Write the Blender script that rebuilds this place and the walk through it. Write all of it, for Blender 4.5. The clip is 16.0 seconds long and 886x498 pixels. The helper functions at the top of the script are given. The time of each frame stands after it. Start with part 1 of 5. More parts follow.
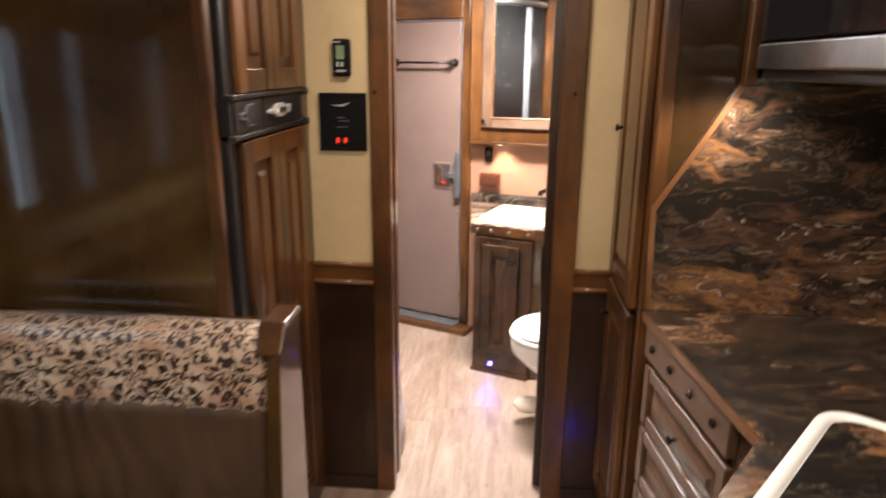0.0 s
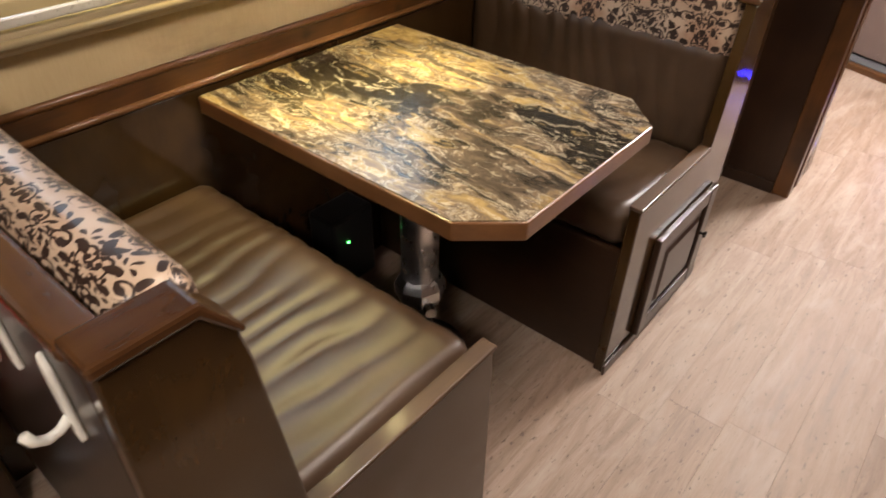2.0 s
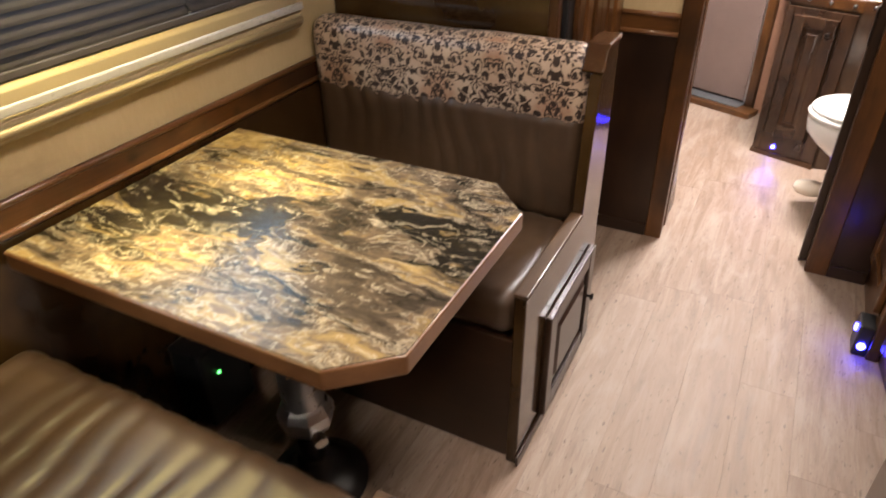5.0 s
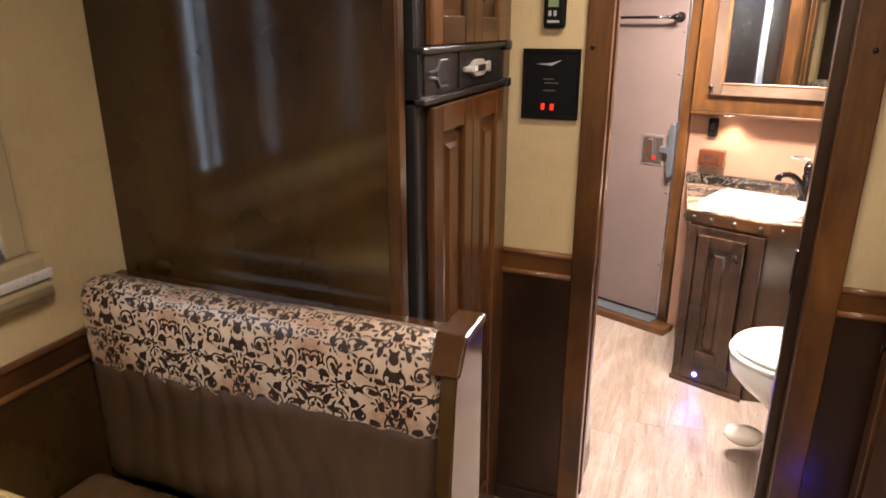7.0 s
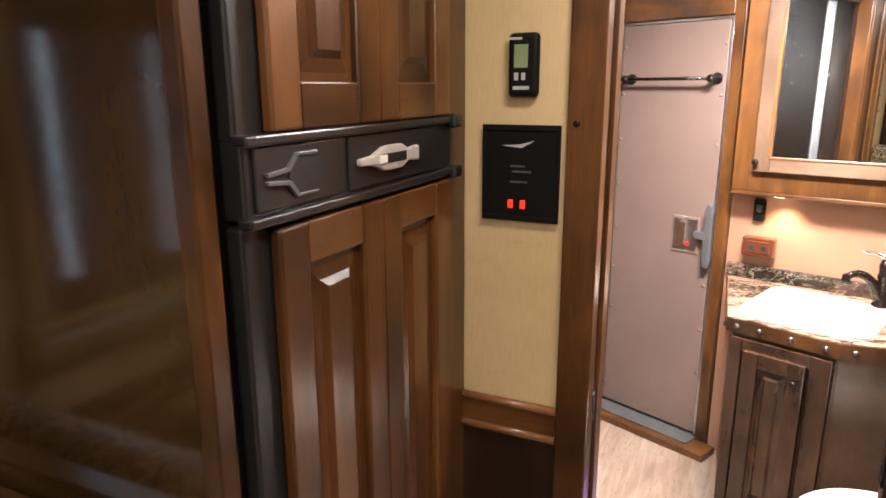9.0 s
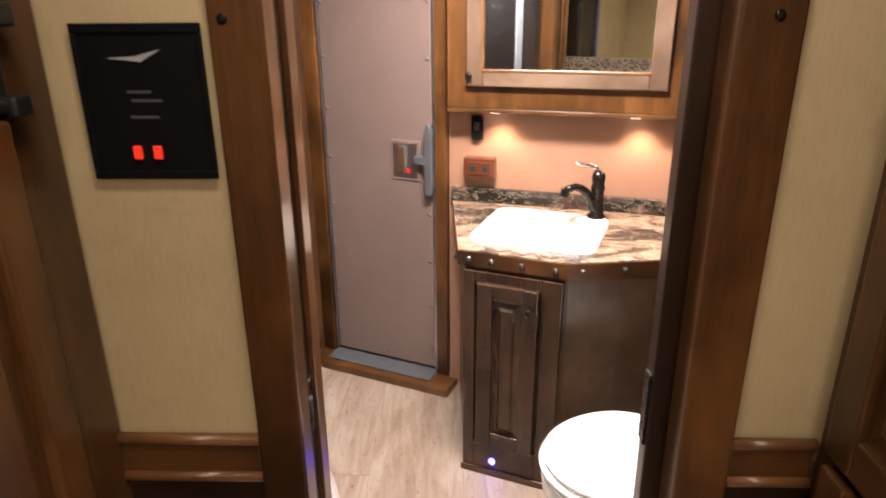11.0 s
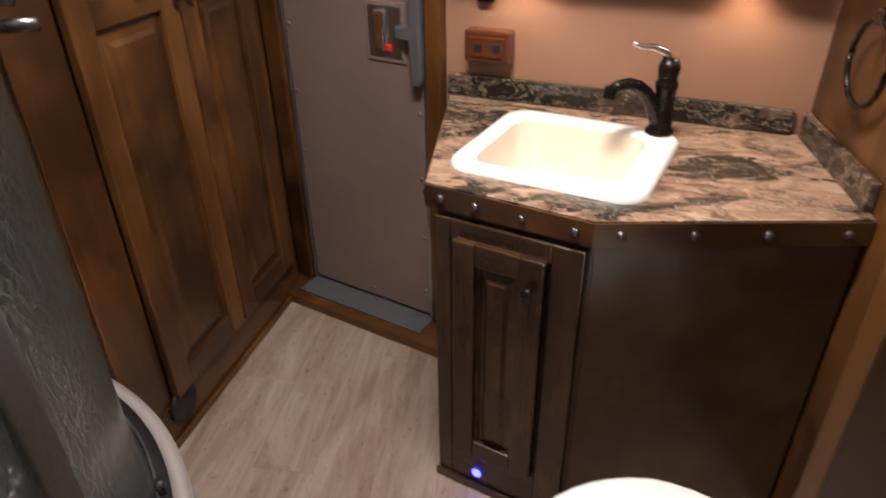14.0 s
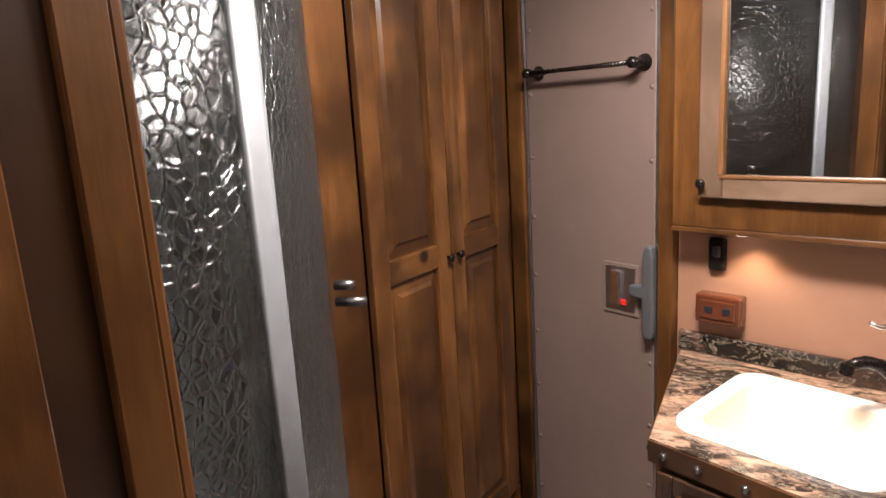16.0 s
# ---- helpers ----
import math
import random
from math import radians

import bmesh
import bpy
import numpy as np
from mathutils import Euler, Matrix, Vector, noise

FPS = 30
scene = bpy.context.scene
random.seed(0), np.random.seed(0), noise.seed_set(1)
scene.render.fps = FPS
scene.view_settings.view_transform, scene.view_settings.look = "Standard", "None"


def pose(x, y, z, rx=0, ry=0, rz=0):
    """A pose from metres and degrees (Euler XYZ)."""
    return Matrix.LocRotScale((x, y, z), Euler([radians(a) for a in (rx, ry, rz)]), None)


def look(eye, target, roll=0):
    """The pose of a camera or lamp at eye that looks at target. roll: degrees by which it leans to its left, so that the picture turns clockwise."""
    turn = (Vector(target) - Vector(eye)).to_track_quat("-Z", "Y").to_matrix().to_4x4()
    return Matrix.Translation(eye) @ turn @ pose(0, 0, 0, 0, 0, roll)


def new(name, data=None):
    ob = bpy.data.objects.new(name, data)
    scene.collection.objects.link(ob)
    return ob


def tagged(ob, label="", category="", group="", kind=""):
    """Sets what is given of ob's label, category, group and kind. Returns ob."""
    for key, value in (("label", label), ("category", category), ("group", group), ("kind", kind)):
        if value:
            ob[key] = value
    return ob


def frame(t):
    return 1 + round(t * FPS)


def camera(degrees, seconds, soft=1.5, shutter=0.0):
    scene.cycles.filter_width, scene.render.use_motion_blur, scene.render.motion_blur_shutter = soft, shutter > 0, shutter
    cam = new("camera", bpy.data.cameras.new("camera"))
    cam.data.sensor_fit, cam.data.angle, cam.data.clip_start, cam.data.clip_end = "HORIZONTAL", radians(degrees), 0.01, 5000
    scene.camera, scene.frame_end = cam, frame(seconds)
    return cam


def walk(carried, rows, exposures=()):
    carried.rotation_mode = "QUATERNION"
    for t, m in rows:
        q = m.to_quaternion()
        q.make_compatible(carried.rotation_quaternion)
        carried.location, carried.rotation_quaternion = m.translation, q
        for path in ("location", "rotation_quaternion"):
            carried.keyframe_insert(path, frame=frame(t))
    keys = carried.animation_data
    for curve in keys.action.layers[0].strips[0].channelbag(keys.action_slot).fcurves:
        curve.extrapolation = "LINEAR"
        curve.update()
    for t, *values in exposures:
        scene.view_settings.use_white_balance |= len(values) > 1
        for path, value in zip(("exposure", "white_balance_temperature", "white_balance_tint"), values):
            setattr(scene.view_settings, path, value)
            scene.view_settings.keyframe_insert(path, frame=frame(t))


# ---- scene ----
cam = camera(67.9, 16.0, 1.6, 0.3)
PATH = [
    (0, (0.233, 0.134, 1.493), (0.064, 2.052, 0.952), 0.4),
    (0.3, (0.21, -0.026, 1.458), (-0.171, 1.831, 0.818), -0.1),
    (0.5, (0.183, -0.08, 1.451), (-0.325, 1.703, 0.701), 2.0),
    (1, (0.197, -0.244, 1.443), (-0.533, 1.386, 0.544), 1.8),
    (1.5, (0.219, -0.298, 1.405), (-0.674, 1.108, 0.298), 1.4),
    (2, (0.234, -0.343, 1.392), (-0.775, 0.877, 0.169), 1.1),
    (2.5, (0.236, -0.37, 1.382), (-0.853, 0.704, 0.093), -0.3),
    (3, (0.238, -0.38, 1.381), (-0.879, 0.633, 0.067), -0.0),
    (3.5, (0.231, -0.368, 1.383), (-0.859, 0.677, 0.071), 0.4),
    (4, (0.213, -0.343, 1.393), (-0.82, 0.812, 0.128), 0.4),
    (4.5, (0.183, -0.287, 1.406), (-0.734, 1.02, 0.202), -0.6),
    (5, (0.164, -0.174, 1.423), (-0.626, 1.3, 0.326), -1.5),
    (5.2, (0.162, -0.1, 1.428), (-0.598, 1.425, 0.38), -1.1),
    (7.3, (0.101, 0.501, 1.46), (-0.568, 2.291, 0.872), -0.2),
    (7.5, (0.091, 0.552, 1.457), (-0.564, 2.356, 0.891), -0.4),
    (7.7, (0.085, 0.669, 1.462), (-0.591, 2.465, 0.898), -1.2),
    (8, (0.101, 0.711, 1.456), (-0.653, 2.49, 0.941), -0.8),
    (8.2, (0.117, 0.788, 1.469), (-0.735, 2.529, 0.976), -0.3),
    (10.3, (0.126, 1.248, 1.475), (-0.298, 3.143, 0.998), -0.8),
    (10.5, (0.121, 1.304, 1.462), (-0.173, 3.208, 0.928), -1.1),
    (11, (0.101, 1.414, 1.421), (0.052, 3.29, 0.729), -0.4),
    (11.5, (0.112, 1.5, 1.37), (0.189, 3.296, 0.493), 0.7),
    (12, (0.179, 1.67, 1.303), (0.186, 3.345, 0.211), 1.0),
    (12.5, (0.258, 1.863, 1.265), (0.142, 3.441, 0.042), 1.8),
    (13, (0.285, 1.97, 1.228), (0.152, 3.475, -0.082), 2.0),
    (13.3, (0.283, 2.022, 1.233), (0.186, 3.56, -0.042), 1.3),
    (13.5, (0.283, 2.069, 1.241), (0.192, 3.653, 0.023), 0.9),
    (13.9, (0.288, 2.124, 1.286), (0.094, 3.794, 0.202), -0.3),
    (14, (0.291, 2.131, 1.278), (0.037, 3.823, 0.244), -0.9),
    (14.2, (0.275, 2.144, 1.319), (-0.104, 3.835, 0.321), -1.0),
    (14.5, (0.317, 2.096, 1.314), (-0.312, 3.789, 0.454), -1.9),
    (15, (0.328, 2.035, 1.355), (-0.486, 3.723, 0.659), -2.7),
    (15.2, (0.326, 2.041, 1.384), (-0.523, 3.736, 0.747), -3.1),
    (15.5, (0.333, 2.01, 1.39), (-0.556, 3.717, 0.882), -3.2),
    (16, (0.338, 1.994, 1.412), (-0.612, 3.705, 0.998), -3.4),
]
walk(cam, [(t, look(eye, target, roll)) for t, eye, target, roll in PATH],
     exposures=[(0, 0.05), (0.5, -0.02), (1.5, -0.08), (2.5, -0.05), (3.5, -0.05), (5, -0.05), (7.5, 0.2), (8.2, 0.2), (10.5, 0.1), (11, -0.35), (12, -1.1), (12.5, -1.27), (13.5, -1.42), (14, -1.7), (14.5, -1.75), (15, -1.48), (15.5, -1.36), (16, -1.1)])

# ---- world and lamps ----
world = bpy.data.worlds.new("world")
scene.world = world
world.use_nodes = True
wn = world.node_tree
sky = wn.nodes.new("ShaderNodeTexSky")
sky.sky_type = "NISHITA"
sky.sun_disc = False
sky.sun_elevation, sky.sun_rotation = radians(35), radians(120)
wn.links.new(sky.outputs[0], wn.nodes["Background"].inputs[0])
wn.nodes["Background"].inputs[1].default_value = 0.15


def area(name, at, target, sx, sy, power, colour, spread=180):
    d = bpy.data.lights.new(name, "AREA")
    d.shape, d.size, d.size_y, d.energy, d.color, d.spread = "RECTANGLE", sx, sy, power, colour, radians(spread)
    o = new(name, d)
    o.matrix_world = look(at, target)
    return tagged(o, "assumed ceiling lamp light", "light", kind="structure")


def spot(name, at, target, power, colour, angle, blend=0.6, size=0.02):
    d = bpy.data.lights.new(name, "SPOT")
    d.energy, d.color, d.spot_size, d.spot_blend, d.shadow_soft_size = power, colour, radians(angle), blend, size
    o = new(name, d)
    o.matrix_world = look(at, target)
    return tagged(o, "small spot light", "light", kind="structure")


WARM, SOFT, COOL, BLUE = (1.0, 0.82, 0.36), (1.0, 0.84, 0.71), (1.0, 0.88, 0.78), (0.08, 0.06, 1.0)
CEIL = 2.0
# Overhead lamps are assumed, added for the general light; none is in view.
area("main_ceiling_lamp", (0.15, 0.55, CEIL - 0.03), (0.15, 0.55, 0), 0.5, 0.16, 19.5, SOFT)
area("rear_ceiling_lamp", (0.2, -1.0, CEIL - 0.03), (0.2, -1.0, 0), 0.5, 0.16, 24, COOL)
area("hall_ceiling_lamp", (0.1, 1.75, CEIL - 0.03), (0.1, 1.75, 0), 0.3, 0.12, 8, SOFT)
area("bath_ceiling_lamp", (0.15, 2.95, CEIL - 0.03), (0.15, 2.95, 0), 0.45, 0.16, 120, (1.0, 0.92, 0.88))
for px, py in ((-0.84, 0.54), (-0.78, 0.80)):
    spot("table_puck_light", (px - 0.06, py, 1.64), (px, py, 0.75), 120, WARM, 25, 1.0)
    # Wide fill added to brighten seat and wainscot; it has no lamp of its own.
    spot("table_puck_spill", (px - 0.06, py - 0.1, 1.64), (px - 0.08, py - 0.16, 0.5), 34, WARM, 92, 1.0)
spot("mirror_puck_light", (0.24, 3.64, 1.055), (0.24, 3.645, 0.7), 4.6, (1.0, 0.78, 0.55), 130)
spot("mirror_puck_light", (0.68, 3.52, 1.055), (0.68, 3.525, 0.7), 4.6, (1.0, 0.78, 0.55), 130)
spot("counter_puck_light", (0.76, 1.62, 1.445), (0.72, 1.70, 1.0), 9, SOFT, 150)
spot("toe_light_beam", (0.208, 3.11, 0.07), (0.16, 2.75, 0.0), 3.0, BLUE, 50)
spot("toe_light_beam", (0.575, 1.80, 0.075), (0.30, 1.62, 0.0), 3.0, BLUE, 60)

# ---- materials ----
def mat(name, rough=0.5, metal=0.0, coat=0.0):
    m = bpy.data.materials.new(name)
    m.use_nodes = True
    p = m.node_tree.nodes["Principled BSDF"]
    p.inputs["Roughness"].default_value, p.inputs["Metallic"].default_value = rough, metal
    p.inputs["Coat Weight"].default_value = coat
    p.inputs["Coat Roughness"].default_value = 0.15
    return m, m.node_tree, p


def nd(nt, kind, **kw):
    n = nt.nodes.new("ShaderNode" + kind)
    for k, v in kw.items():
        n.inputs[k.replace("_", " ")].default_value = v
    return n


def coords(nt, scale, rot=(0, 0, 0), rand=False):
    """World-sized coordinates, stretched."""
    g = nt.nodes.new("ShaderNodeTexCoord")
    mp = nt.nodes.new("ShaderNodeMapping")
    mp.inputs["Scale"].default_value = scale
    mp.inputs["Rotation"].default_value = rot
    nt.links.new(g.outputs["Object"], mp.inputs[0])
    out = mp.outputs[0]
    if rand:
        oi = nt.nodes.new("ShaderNodeObjectInfo")
        mul = nt.nodes.new("ShaderNodeVectorMath")
        mul.operation = "SCALE"
        mul.inputs[0].default_value = (17.0, 31.0, 23.0)
        nt.links.new(oi.outputs["Random"], mul.inputs["Scale"])
        add = nt.nodes.new("ShaderNodeVectorMath")
        nt.links.new(out, add.inputs[0])
        nt.links.new(mul.outputs[0], add.inputs[1])
        out = add.outputs[0]
    return out


def ramp(nt, fac, stops):
    r = nt.nodes.new("ShaderNodeValToRGB")
    e = r.color_ramp.elements
    while len(e) < len(stops):
        e.new(0.5)
    for el, (pos, c) in zip(e, stops):
        el.position, el.color = pos, (*c, 1) if len(c) == 3 else c
    nt.links.new(fac, r.inputs[0])
    return r.outputs[0]


def mixc(nt, fac, a, b, mode="MIX"):
    m = nt.nodes.new("ShaderNodeMix")
    m.data_type, m.blend_type = "RGBA", mode
    for sock, v in ((m.inputs[0], fac), (m.inputs[6], a), (m.inputs[7], b)):
        if isinstance(v, (int, float)):
            sock.default_value = v
        elif isinstance(v, tuple):
            sock.default_value = (*v, 1)
        else:
            nt.links.new(v, sock)
    return m.outputs[2]


def math_(nt, op, a, b=0.0):
    m = nt.nodes.new("ShaderNodeMath")
    m.operation = op
    for sock, v in zip(m.inputs, (a, b)):
        if isinstance(v, (int, float)):
            sock.default_value = v
        else:
            nt.links.new(v, sock)
    return m.outputs[0]


def bump(nt, p, height, strength, dist=0.002):
    b = nd(nt, "Bump", Strength=strength, Distance=dist)
    nt.links.new(height, b.inputs["Height"])
    nt.links.new(b.outputs[0], p.inputs["Normal"])


def noise_(nt, vec, scale, detail=4, rough=0.6, dist=0.0):
    n = nd(nt, "TexNoise", Scale=scale, Detail=detail, Roughness=rough, Distortion=dist)
    nt.links.new(vec, n.inputs["Vector"])
    return n.outputs["Fac"]


def plain(name, colour, rough=0.5, metal=0.0, vary=0.12, scale=8, bumps=0.0, coat=0.0):
    m, nt, p = mat(name, rough, metal, coat)
    v = coords(nt, (1, 1, 1))
    f = noise_(nt, v, scale)
    dark = tuple(c * (1 - vary) for c in colour)
    lite = tuple(min(1, c * (1 + vary)) for c in colour)
    nt.links.new(ramp(nt, f, [(0.3, dark), (0.7, lite)]), p.inputs["Base Color"])
    rr = nd(nt, "MapRange", From_Min=0.3, From_Max=0.7, To_Min=rough * 0.85, To_Max=min(1, rough * 1.15))
    nt.links.new(noise_(nt, v, scale * 6), rr.inputs[0])
    nt.links.new(rr.outputs[0], p.inputs["Roughness"])
    if bumps:
        bump(nt, p, noise_(nt, v, scale * 25), bumps)
    return m


def wood(name, dark, mid, lite, axis="z", rough=0.28, knots=True):
    m, nt, p = mat(name, rough, 0, 0.12)
    st = {"x": (1.2, 14, 14), "y": (14, 1.2, 14), "z": (14, 14, 1.2)}[axis]
    if not knots and axis == "z":
        st = (5, 5, 1.6)
    v = coords(nt, st, rand=True)
    grain = noise_(nt, v, 2.2, 6, 0.65, 0.6)
    fine = noise_(nt, coords(nt, tuple(s * 5 for s in st), rand=True), 3.0, 3, 0.7)
    blot = noise_(nt, coords(nt, (1, 1, 1), rand=True), 3.2, 3, 0.6)
    low = tuple((p_ + 2 * q_) / 3 for p_, q_ in zip(dark, mid))
    high = tuple((p_ + q_) / 2 for p_, q_ in zip(lite, mid))
    c = ramp(nt, grain, [(0.25, low), (0.5, mid), (0.75, high)])
    c = mixc(nt, 0.18 if knots else 0.10, c, ramp(nt, fine, [(0.3, dark), (0.7, lite)]))
    wide = noise_(nt, coords(nt, tuple(0.16 * q_ if q_ > 2 else 0.5 * q_ for q_ in st), rand=True), 2.6, 4, 0.55, 0.8)
    c = mixc(nt, ramp(nt, wide, [(0.5, (0,) * 3), (0.72, (0.75,) * 3)]), c, lite)
    c = mixc(nt, ramp(nt, blot, [(0.34, (0.8,) * 3), (0.6, (0,) * 3)]), c, dark)
    if knots:
        vo = nd(nt, "TexVoronoi", Scale=2.3)
        nt.links.new(coords(nt, (1.6, 1.6, 0.9) if axis == "z" else (1.2, 1.2, 1.2), rand=True), vo.inputs["Vector"])
        c = mixc(nt, ramp(nt, vo.outputs["Distance"], [(0.03, (0.9,) * 3), (0.07, (0,) * 3)]), c, tuple(x * 0.35 for x in dark))
    nt.links.new(c, p.inputs["Base Color"])
    bump(nt, p, fine, 0.12, 0.001)
    return m


DK, MD, LT = (0.016, 0.0066, 0.0026), (0.080, 0.031, 0.0088), (0.20, 0.084, 0.024)
WOOD = {a: wood("stained_wood_" + a, DK, MD, LT, a) for a in "xyz"}
DARK = {a: wood("dark_stained_wood_" + a, (0.010, 0.0045, 0.0025), (0.024, 0.011, 0.0055), (0.042, 0.020, 0.010), a, 0.3) for a in "xyz"}
PANEL = wood("glossy_side_panel", (0.020, 0.0095, 0.0038), (0.042, 0.022, 0.0075), (0.070, 0.037, 0.012), "z", 0.11, False)
CAPW = wood("worn_matt_cap_wood", (0.03, 0.014, 0.006), (0.075, 0.038, 0.016), (0.13, 0.07, 0.032), "y", 0.6, False)
CAPR = {a: wood("red_brown_cap_wood_" + a, (0.026, 0.010, 0.004), (0.058, 0.024, 0.0085), (0.10, 0.044, 0.016), a, 0.2, False) for a in "xy"}
EDGE = {a: wood("light_edge_wood_" + a, (0.085, 0.036, 0.013), (0.17, 0.075, 0.028), (0.28, 0.14, 0.056), a, 0.28, False) for a in "xyz"}
KITW = {a: wood("drawer_wood_" + a, (0.055, 0.029, 0.016), (0.11, 0.06, 0.034), (0.17, 0.10, 0.058), a, 0.32, False) for a in "xyz"}


def marble(name, cols, rot, scale=1.0, stretch=1.9, dark=0.5, pale=(0.42, 0.34, 0.25), fine=0.68, vein_mix=0.7):
    """Swirling laminate: clouds of colour, black pools, pale veins."""
    m, nt, p = mat(name, 0.25, 0, 0.1)
    v0 = coords(nt, (scale, scale * stretch, scale * stretch), rot)
    warp = nd(nt, "TexNoise", Scale=2.2, Detail=4, Roughness=0.6)
    nt.links.new(v0, warp.inputs["Vector"])
    add = nt.nodes.new("ShaderNodeVectorMath")
    add.operation = "MULTIPLY_ADD"
    add.inputs[1].default_value = (0.9, 0.9, 0.9)
    nt.links.new(warp.outputs["Color"], add.inputs[0])
    nt.links.new(v0, add.inputs[2])
    v = add.outputs[0]
    base = noise_(nt, v, 3.4, 10, fine, 1.0)
    c = ramp(nt, base, cols)
    spk = noise_(nt, v, 13, 7, 0.72, 0.8)
    c = mixc(nt, ramp(nt, spk, [(0.58, (0,) * 3), (0.66, (0.75,) * 3)]), c, cols[-1][1])
    c = mixc(nt, ramp(nt, spk, [(0.32, (0.7,) * 3), (0.42, (0,) * 3)]), c, cols[0][1])
    black = noise_(nt, v, 2.1, 8, fine - 0.08, 0.9)
    c = mixc(nt, ramp(nt, black, [(dark, (0,) * 3), (dark + 0.07, (0.93,) * 3)]), c, (0.008, 0.007, 0.006))
    vein = noise_(nt, v, 3.6, 9, 0.66, 1.4)
    c = mixc(nt, ramp(nt, vein, [(0.486, (0,) * 3), (0.5, (vein_mix,) * 3), (0.514, (0,) * 3)]), c, pale)
    nt.links.new(c, p.inputs["Base Color"])
    return m


GOLD = [(0.28, (0.012, 0.010, 0.008)), (0.40, (0.050, 0.038, 0.028)), (0.50, (0.135, 0.098, 0.066)), (0.58, (0.29, 0.20, 0.085)), (0.66, (0.40, 0.30, 0.15)), (0.76, (0.50, 0.43, 0.33))]
RUST = [(0.30, (0.008, 0.006, 0.005)), (0.42, (0.032, 0.018, 0.012)), (0.50, (0.085, 0.045, 0.026)), (0.54, (0.20, 0.095, 0.034)), (0.58, (0.075, 0.038, 0.022)), (0.66, (0.15, 0.085, 0.05)), (0.78, (0.36, 0.28, 0.21))]
PINK = [(0.26, (0.02, 0.014, 0.011)), (0.42, (0.13, 0.075, 0.05)), (0.54, (0.30, 0.18, 0.12)), (0.70, (0.45, 0.30, 0.21))]
MARBLE = marble("table_marble_laminate", GOLD, (0, 0, radians(-62)), 1.0, 2.7, 0.492, (0.56, 0.48, 0.36))
MARBLE_K = marble("splash_marble_laminate", RUST, (radians(10), radians(-24), radians(8)), 0.85, 2.5, 0.475, (0.22, 0.15, 0.095), 0.55, 0.3)
MARBLE_B = marble("dark_backsplash_laminate", [(0.3, (0.012, 0.008, 0.007)), (0.45, (0.045, 0.026, 0.019)), (0.6, (0.12, 0.075, 0.052)), (0.75, (0.25, 0.17, 0.125))], (0, radians(8), radians(15)), 1.7, 2.4, 0.48)
MARBLE_V = marble("vanity_marble_laminate", PINK, (0, 0, radians(15)), 1.7, 2.4, 0.50)


def beige_wall():
    m, nt, p = mat("beige_wall_vinyl", 0.55)
    v = coords(nt, (1, 1, 1))
    c = ramp(nt, noise_(nt, v, 3.5, 5), [(0.3, (0.44, 0.335, 0.18)), (0.7, (0.53, 0.415, 0.235))])
    fib = noise_(nt, coords(nt, (9, 9, 1)), 30, 3)
    c = mixc(nt, 0.10, c, ramp(nt, fib, [(0.35, (0.22, 0.16, 0.09)), (0.65, (0.56, 0.46, 0.3))]))
    stain = noise_(nt, coords(nt, (0.6, 0.6, 2.2)), 4.0, 5, 0.7)
    c = mixc(nt, ramp(nt, stain, [(0.60, (0,) * 3), (0.75, (0.3,) * 3)]), c, (0.2, 0.15, 0.09))
    nt.links.new(c, p.inputs["Base Color"])
    bump(nt, p, fib, 0.15, 0.001)
    return m


def floor_mat():
    m, nt, p = mat("vinyl_plank", 0.42)
    oi = nt.nodes.new("ShaderNodeObjectInfo")
    v = coords(nt, (11, 1.1, 11), rand=True)
    g = noise_(nt, v, 2.2, 7, 0.68, 0.9)
    c = ramp(nt, g, [(0.27, (0.115, 0.070, 0.047)), (0.42, (0.190, 0.126, 0.089)), (0.52, (0.245, 0.176, 0.132)), (0.64, (0.30, 0.231, 0.184)), (0.75, (0.35, 0.287, 0.240))])
    c = mixc(nt, 0.28, c, ramp(nt, oi.outputs["Random"], [(0, (0.20, 0.132, 0.092)), (0.5, (0.275, 0.196, 0.145)), (1, (0.32, 0.25, 0.205))]))
    fine = noise_(nt, coords(nt, (70, 4, 70), rand=True), 3, 4, 0.7)
    c = mixc(nt, ramp(nt, fine, [(0.54, (0,) * 3), (0.72, (0.32,) * 3)]), c, (0.095, 0.06, 0.04))
    pore = noise_(nt, coords(nt, (26, 9, 26), rand=True), 4, 3, 0.6)
    c = mixc(nt, ramp(nt, pore, [(0.62, (0,) * 3), (0.70, (0.75,) * 3)]), c, (0.08, 0.05, 0.035))
    wash = noise_(nt, coords(nt, (5, 1.6, 5), rand=True), 2.4, 5, 0.62, 0.5)
    c = mixc(nt, ramp(nt, wash, [(0.50, (0,) * 3), (0.68, (0.4,) * 3)]), c, (0.345, 0.288, 0.243))
    c = mixc(nt, ramp(nt, wash, [(0.30, (0.45,) * 3), (0.42, (0,) * 3)]), c, (0.17, 0.125, 0.098))
    nt.links.new(c, p.inputs["Base Color"])
    rr = nd(nt, "MapRange", From_Min=0.3, From_Max=0.7, To_Min=0.50, To_Max=0.68)
    nt.links.new(g, rr.inputs[0])
    nt.links.new(rr.outputs[0], p.inputs["Roughness"])
    bump(nt, p, fine, 0.15, 0.001)
    return m


def leather():
    m, nt, p = mat("brown_leather", 0.40)
    v = coords(nt, (1, 1, 1))
    c = ramp(nt, noise_(nt, v, 5, 5), [(0.3, (0.038, 0.021, 0.012)), (0.7, (0.076, 0.045, 0.026))])
    nt.links.new(c, p.inputs["Base Color"])
    bump(nt, p, noise_(nt, v, 260, 3), 0.12, 0.001)
    return m


